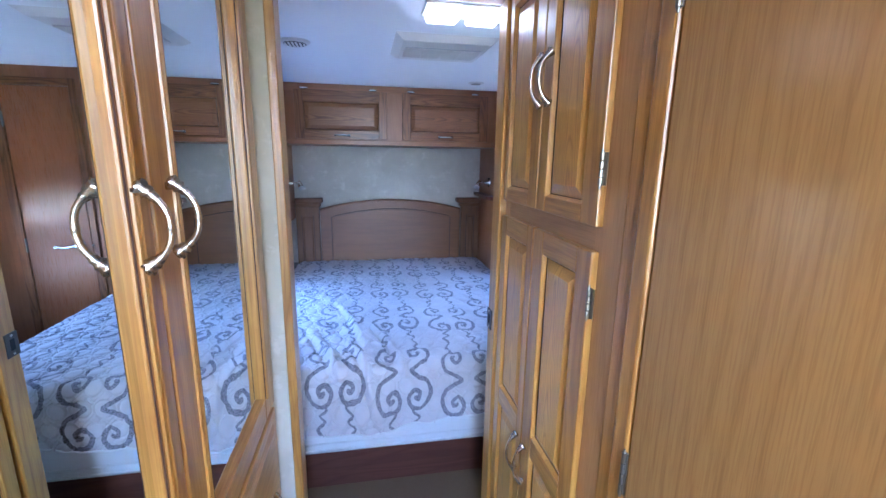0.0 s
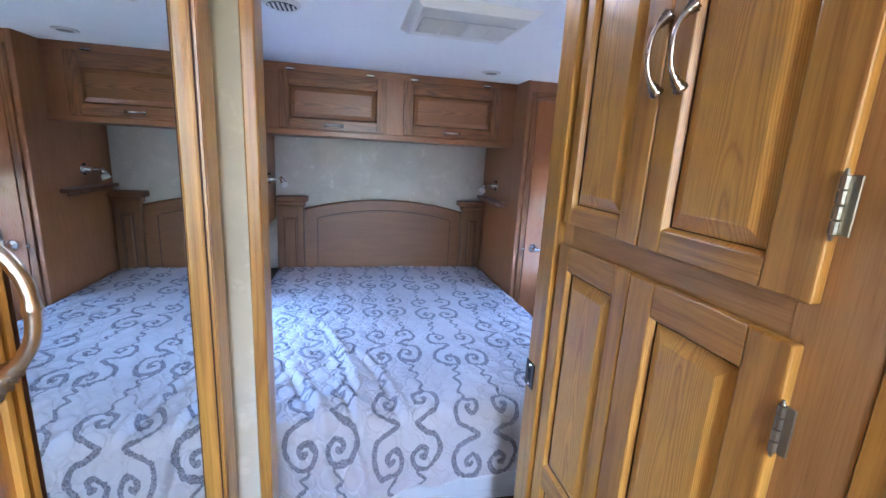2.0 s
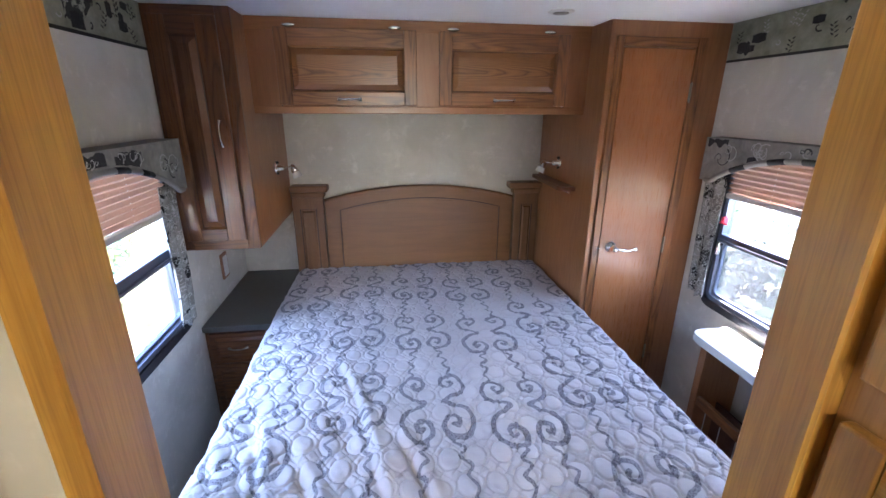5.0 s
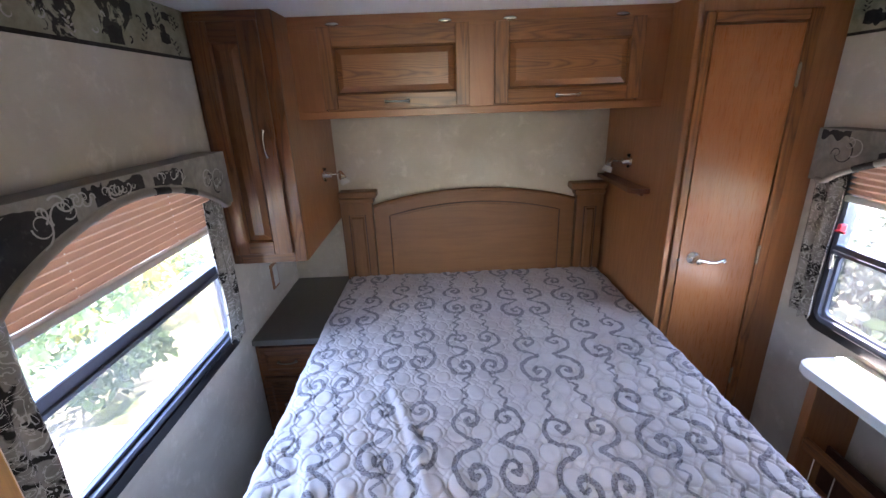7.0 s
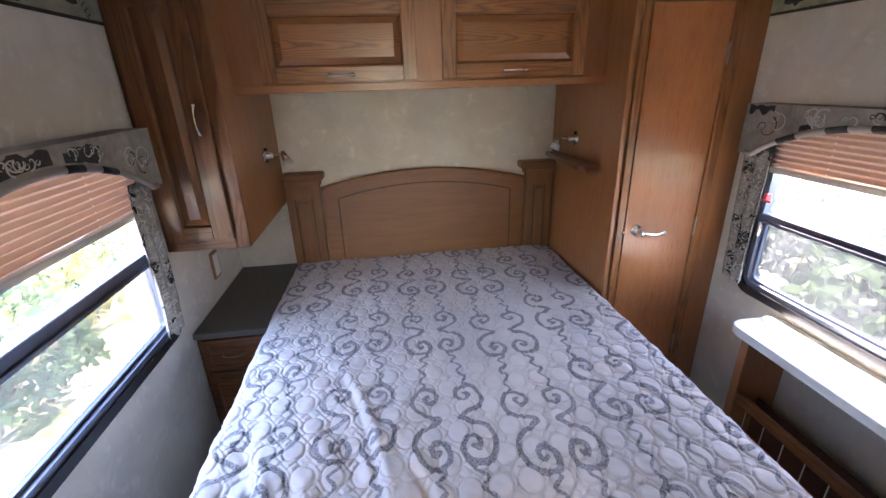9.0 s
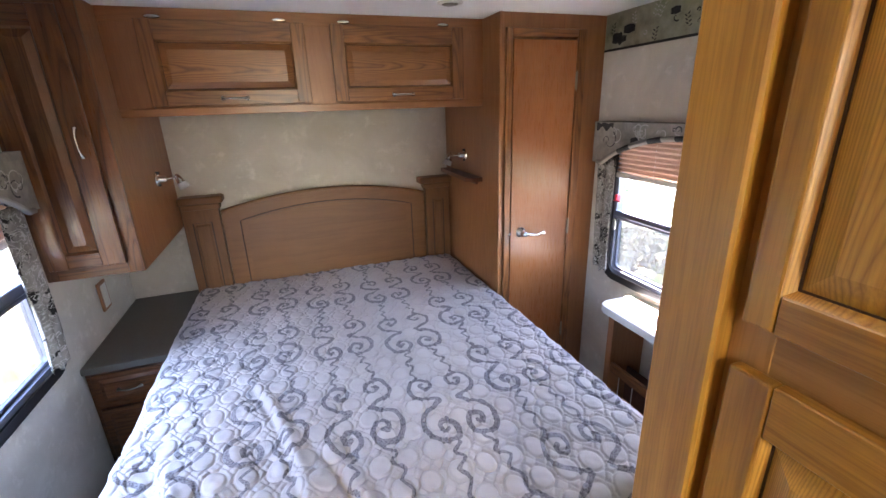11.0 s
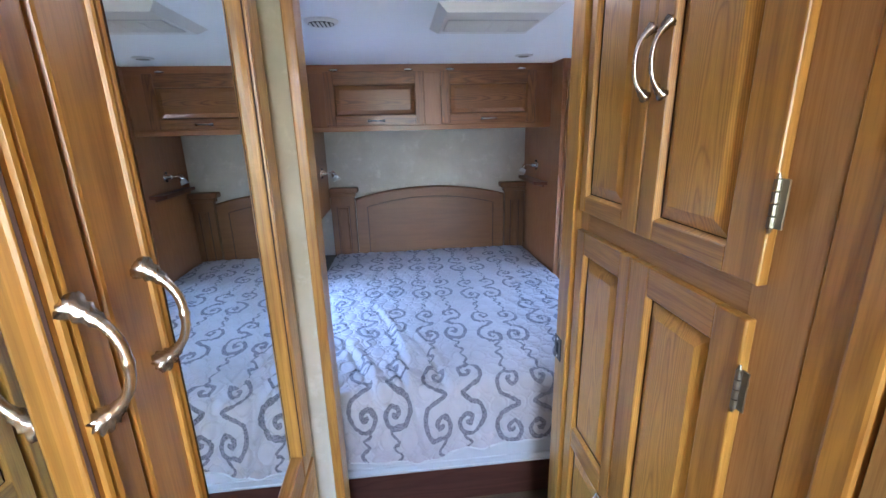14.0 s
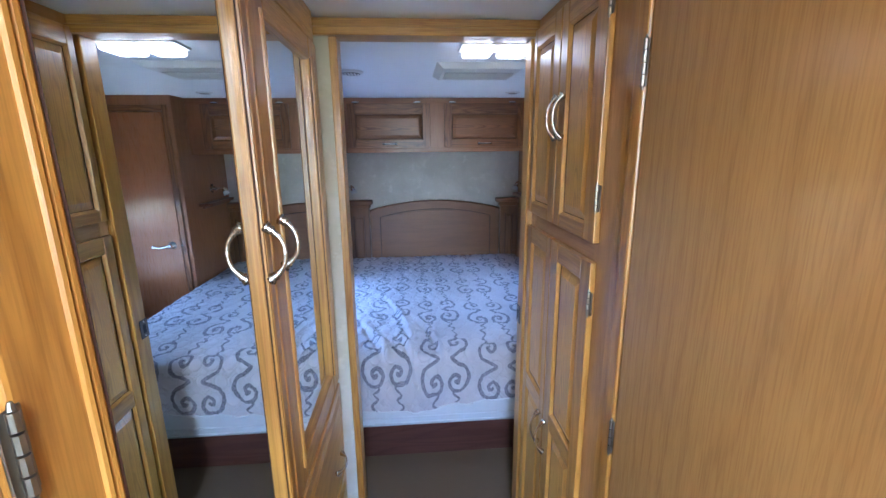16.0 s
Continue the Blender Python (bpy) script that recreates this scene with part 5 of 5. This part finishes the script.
def strike_plate():
    th = thing("strike_plate", "dark metal strike plate on the doorway edge", "door hardware", pose(0.3925, 1.205, 0.903, 0, 0, -90))
    part("plate", B(-0.022, 0.022, -0.003, 0, -0.034, 0.034, 0.001), material("bronze_plate", (0.10, 0.085, 0.07), 0.35, 0.9)[0], th)
    part("slot", B(-0.008, 0.008, -0.0035, -0.0031, -0.016, 0.016), dark_hole, th, "dark latch slot")
    for z in (-0.026, 0.026):
        part("screw", lathe(bmesh.new(), [(0.004, 0), (0.0035, 0.0015), (0.001, 0.002)], pose(0, -0.003, z, 90, 0, 0), 10), chrome, th)


wardrobe()
linen_cabinet()
hall_door()
strike_plate()
part_w = B(-0.94, -0.273, -1.4, -0.062, 0, 1.904)
setting("hall_panel_west", part_w, gold_frame_v, "plain veneered hall wall")
setting("hall_panel_east", B(0.405, 0.99, -1.5, -0.352, 0, 1.904), gold_frame_v, "plain veneered hall wall")


# ---- outdoors ----
def outdoors():
    g, n, l, b = material("dry_lawn", (0.20, 0.20, 0.10), 0.95, 0, 0.1)
    v = coords(n, l, (1, 1, 1), False)
    l.new(ramp(n, l, noise_tex(n, l, v, 1.2, 5, 0.7), [(0.35, (0.10, 0.13, 0.04)), (0.65, (0.36, 0.33, 0.22))]), b.inputs["Base Color"])
    setting("ground", B(-400, 400, -400, 400, -1.05, -1.0), g, "dry grass ground")
    slab_mat = mottled("pale_concrete", (0.40, 0.39, 0.37), (0.48, 0.47, 0.44), 0.85, 2, 0.5)
    setting("pavement", B(-3.3, -0.95, -3.0, 4.0, -0.999, -0.96), slab_mat, "sunlit pale concrete slab")
    setting("gravel", B(-30.0, -9.5, -6.0, 22.0, -0.999, -0.975), mottled("pale_gravel", (0.30, 0.29, 0.26), (0.40, 0.38, 0.34), 0.9, 9, 0.6), "pale gravel yard")
    leaf_mats = [material("leaf_" + c, col, 0.6)[0] for c, col in (("green", (0.07, 0.12, 0.03)), ("yellow", (0.30, 0.28, 0.05)), ("grey", (0.16, 0.19, 0.12)))]
    rng = random.Random(5)

    def bush(name, label, cx, cy, cz, rx, ry, rz, count, mat, size):
        th = thing(name, label, "bush", at(cx, cy, -1.0))
        vs, fs = [], []
        for _ in range(count):
            d = Vector((rng.gauss(0, 1), rng.gauss(0, 1), rng.gauss(0, 1))).normalized() * rng.uniform(0.72, 1.0) ** 0.6
            bump_r = 1 + 0.18 * math.sin(d.x * 7 + cx) * math.cos(d.y * 6 + d.z * 5)
            c = Vector((d.x * rx * bump_r, d.y * ry * bump_r, cz + 1.0 + d.z * rz * bump_r))
            if c.z < 0.02:
                continue
            a = Vector((rng.gauss(0, 1), rng.gauss(0, 1), rng.gauss(0, 1))).normalized()
            b2 = a.orthogonal().normalized()
            s = size * rng.uniform(0.6, 1.3)
            k = len(vs)
            vs += [tuple(c + a * s), tuple(c + b2 * s * 0.45), tuple(c - a * s), tuple(c - b2 * s * 0.45)]
            fs.append((k, k + 1, k + 2, k + 3))
        me = bpy.data.meshes.new("leaves")
        me.from_pydata(vs, [], fs)
        me.materials.append(mat)
        ob = new("leaves", me)
        ob.parent = th
        tagged(ob, kind="stuff")
        part("trunk", sweep(bmesh.new(), [(0, 0, 0), (0.03, 0.02, cz + 0.6), (0, 0, cz + 1.0)], [0.06, 0.045, 0.02], 7), base_wood, th)
    def blossoms(cx, cy, cz, r, count):
        fl = thing("blossom_cluster", "scattered small white blossoms over a garden shrub", "flowers", at(cx, cy, -1.0))
        vs, fs = [], []
        for _ in range(count):
            d = Vector((rng.gauss(0, 1), rng.gauss(0, 1), rng.gauss(0, 1))).normalized() * 1.03
            c = Vector((d.x * r, d.y * r, cz + 1.0 + d.z * r * 0.95))
            if c.z < 0.05:
                continue
            a = d.orthogonal().normalized()
            b2 = d.cross(a)
            k, s = len(vs), rng.uniform(0.02, 0.045)
            vs += [tuple(c + (a * math.cos(q) + b2 * math.sin(q)) * s) for q in (0, 1.26, 2.51, 3.77, 5.03)]
            fs.append(tuple(range(k, k + 5)))
        me = bpy.data.meshes.new("petals")
        me.from_pydata(vs, [], fs)
        me.materials.append(petal)
        ob = new("petals", me)
        ob.parent = fl
        tagged(ob, kind="stuff")
    petal = material("white_petal", (0.75, 0.74, 0.68), 0.7)[0]
    for i in range(7):
        y = -1.5 + i * 1.5
        bush("bush", "rounded green garden shrub", -7.4 + rng.uniform(-0.4, 0.4), y + 6.5, -0.2, 1.0, 1.0, 0.9, 2600, leaf_mats[0 if i % 3 else 2], 0.09)
    for i in range(4):
        bush("bush", "low yellow-green flowering garden shrub", -3.6 - 0.45 * i + rng.uniform(-0.3, 0.3), 4.6 + i * 1.2, -0.50, 0.75, 0.75, 0.6, 2200, leaf_mats[1 if i % 2 else 0], 0.06)
    for i in range(7):
        y = -2.2 + i * 1.35
        bush("bush", "pale grey-green leafy garden shrub", 4.2 + rng.uniform(-0.3, 0.3), y, -0.3, 0.9, 0.9, 0.85, 2800, leaf_mats[2 if i % 2 else 0], 0.085)
        if y > 0:
            blossoms(4.2, y, -0.3, 0.93, 260)


outdoors()
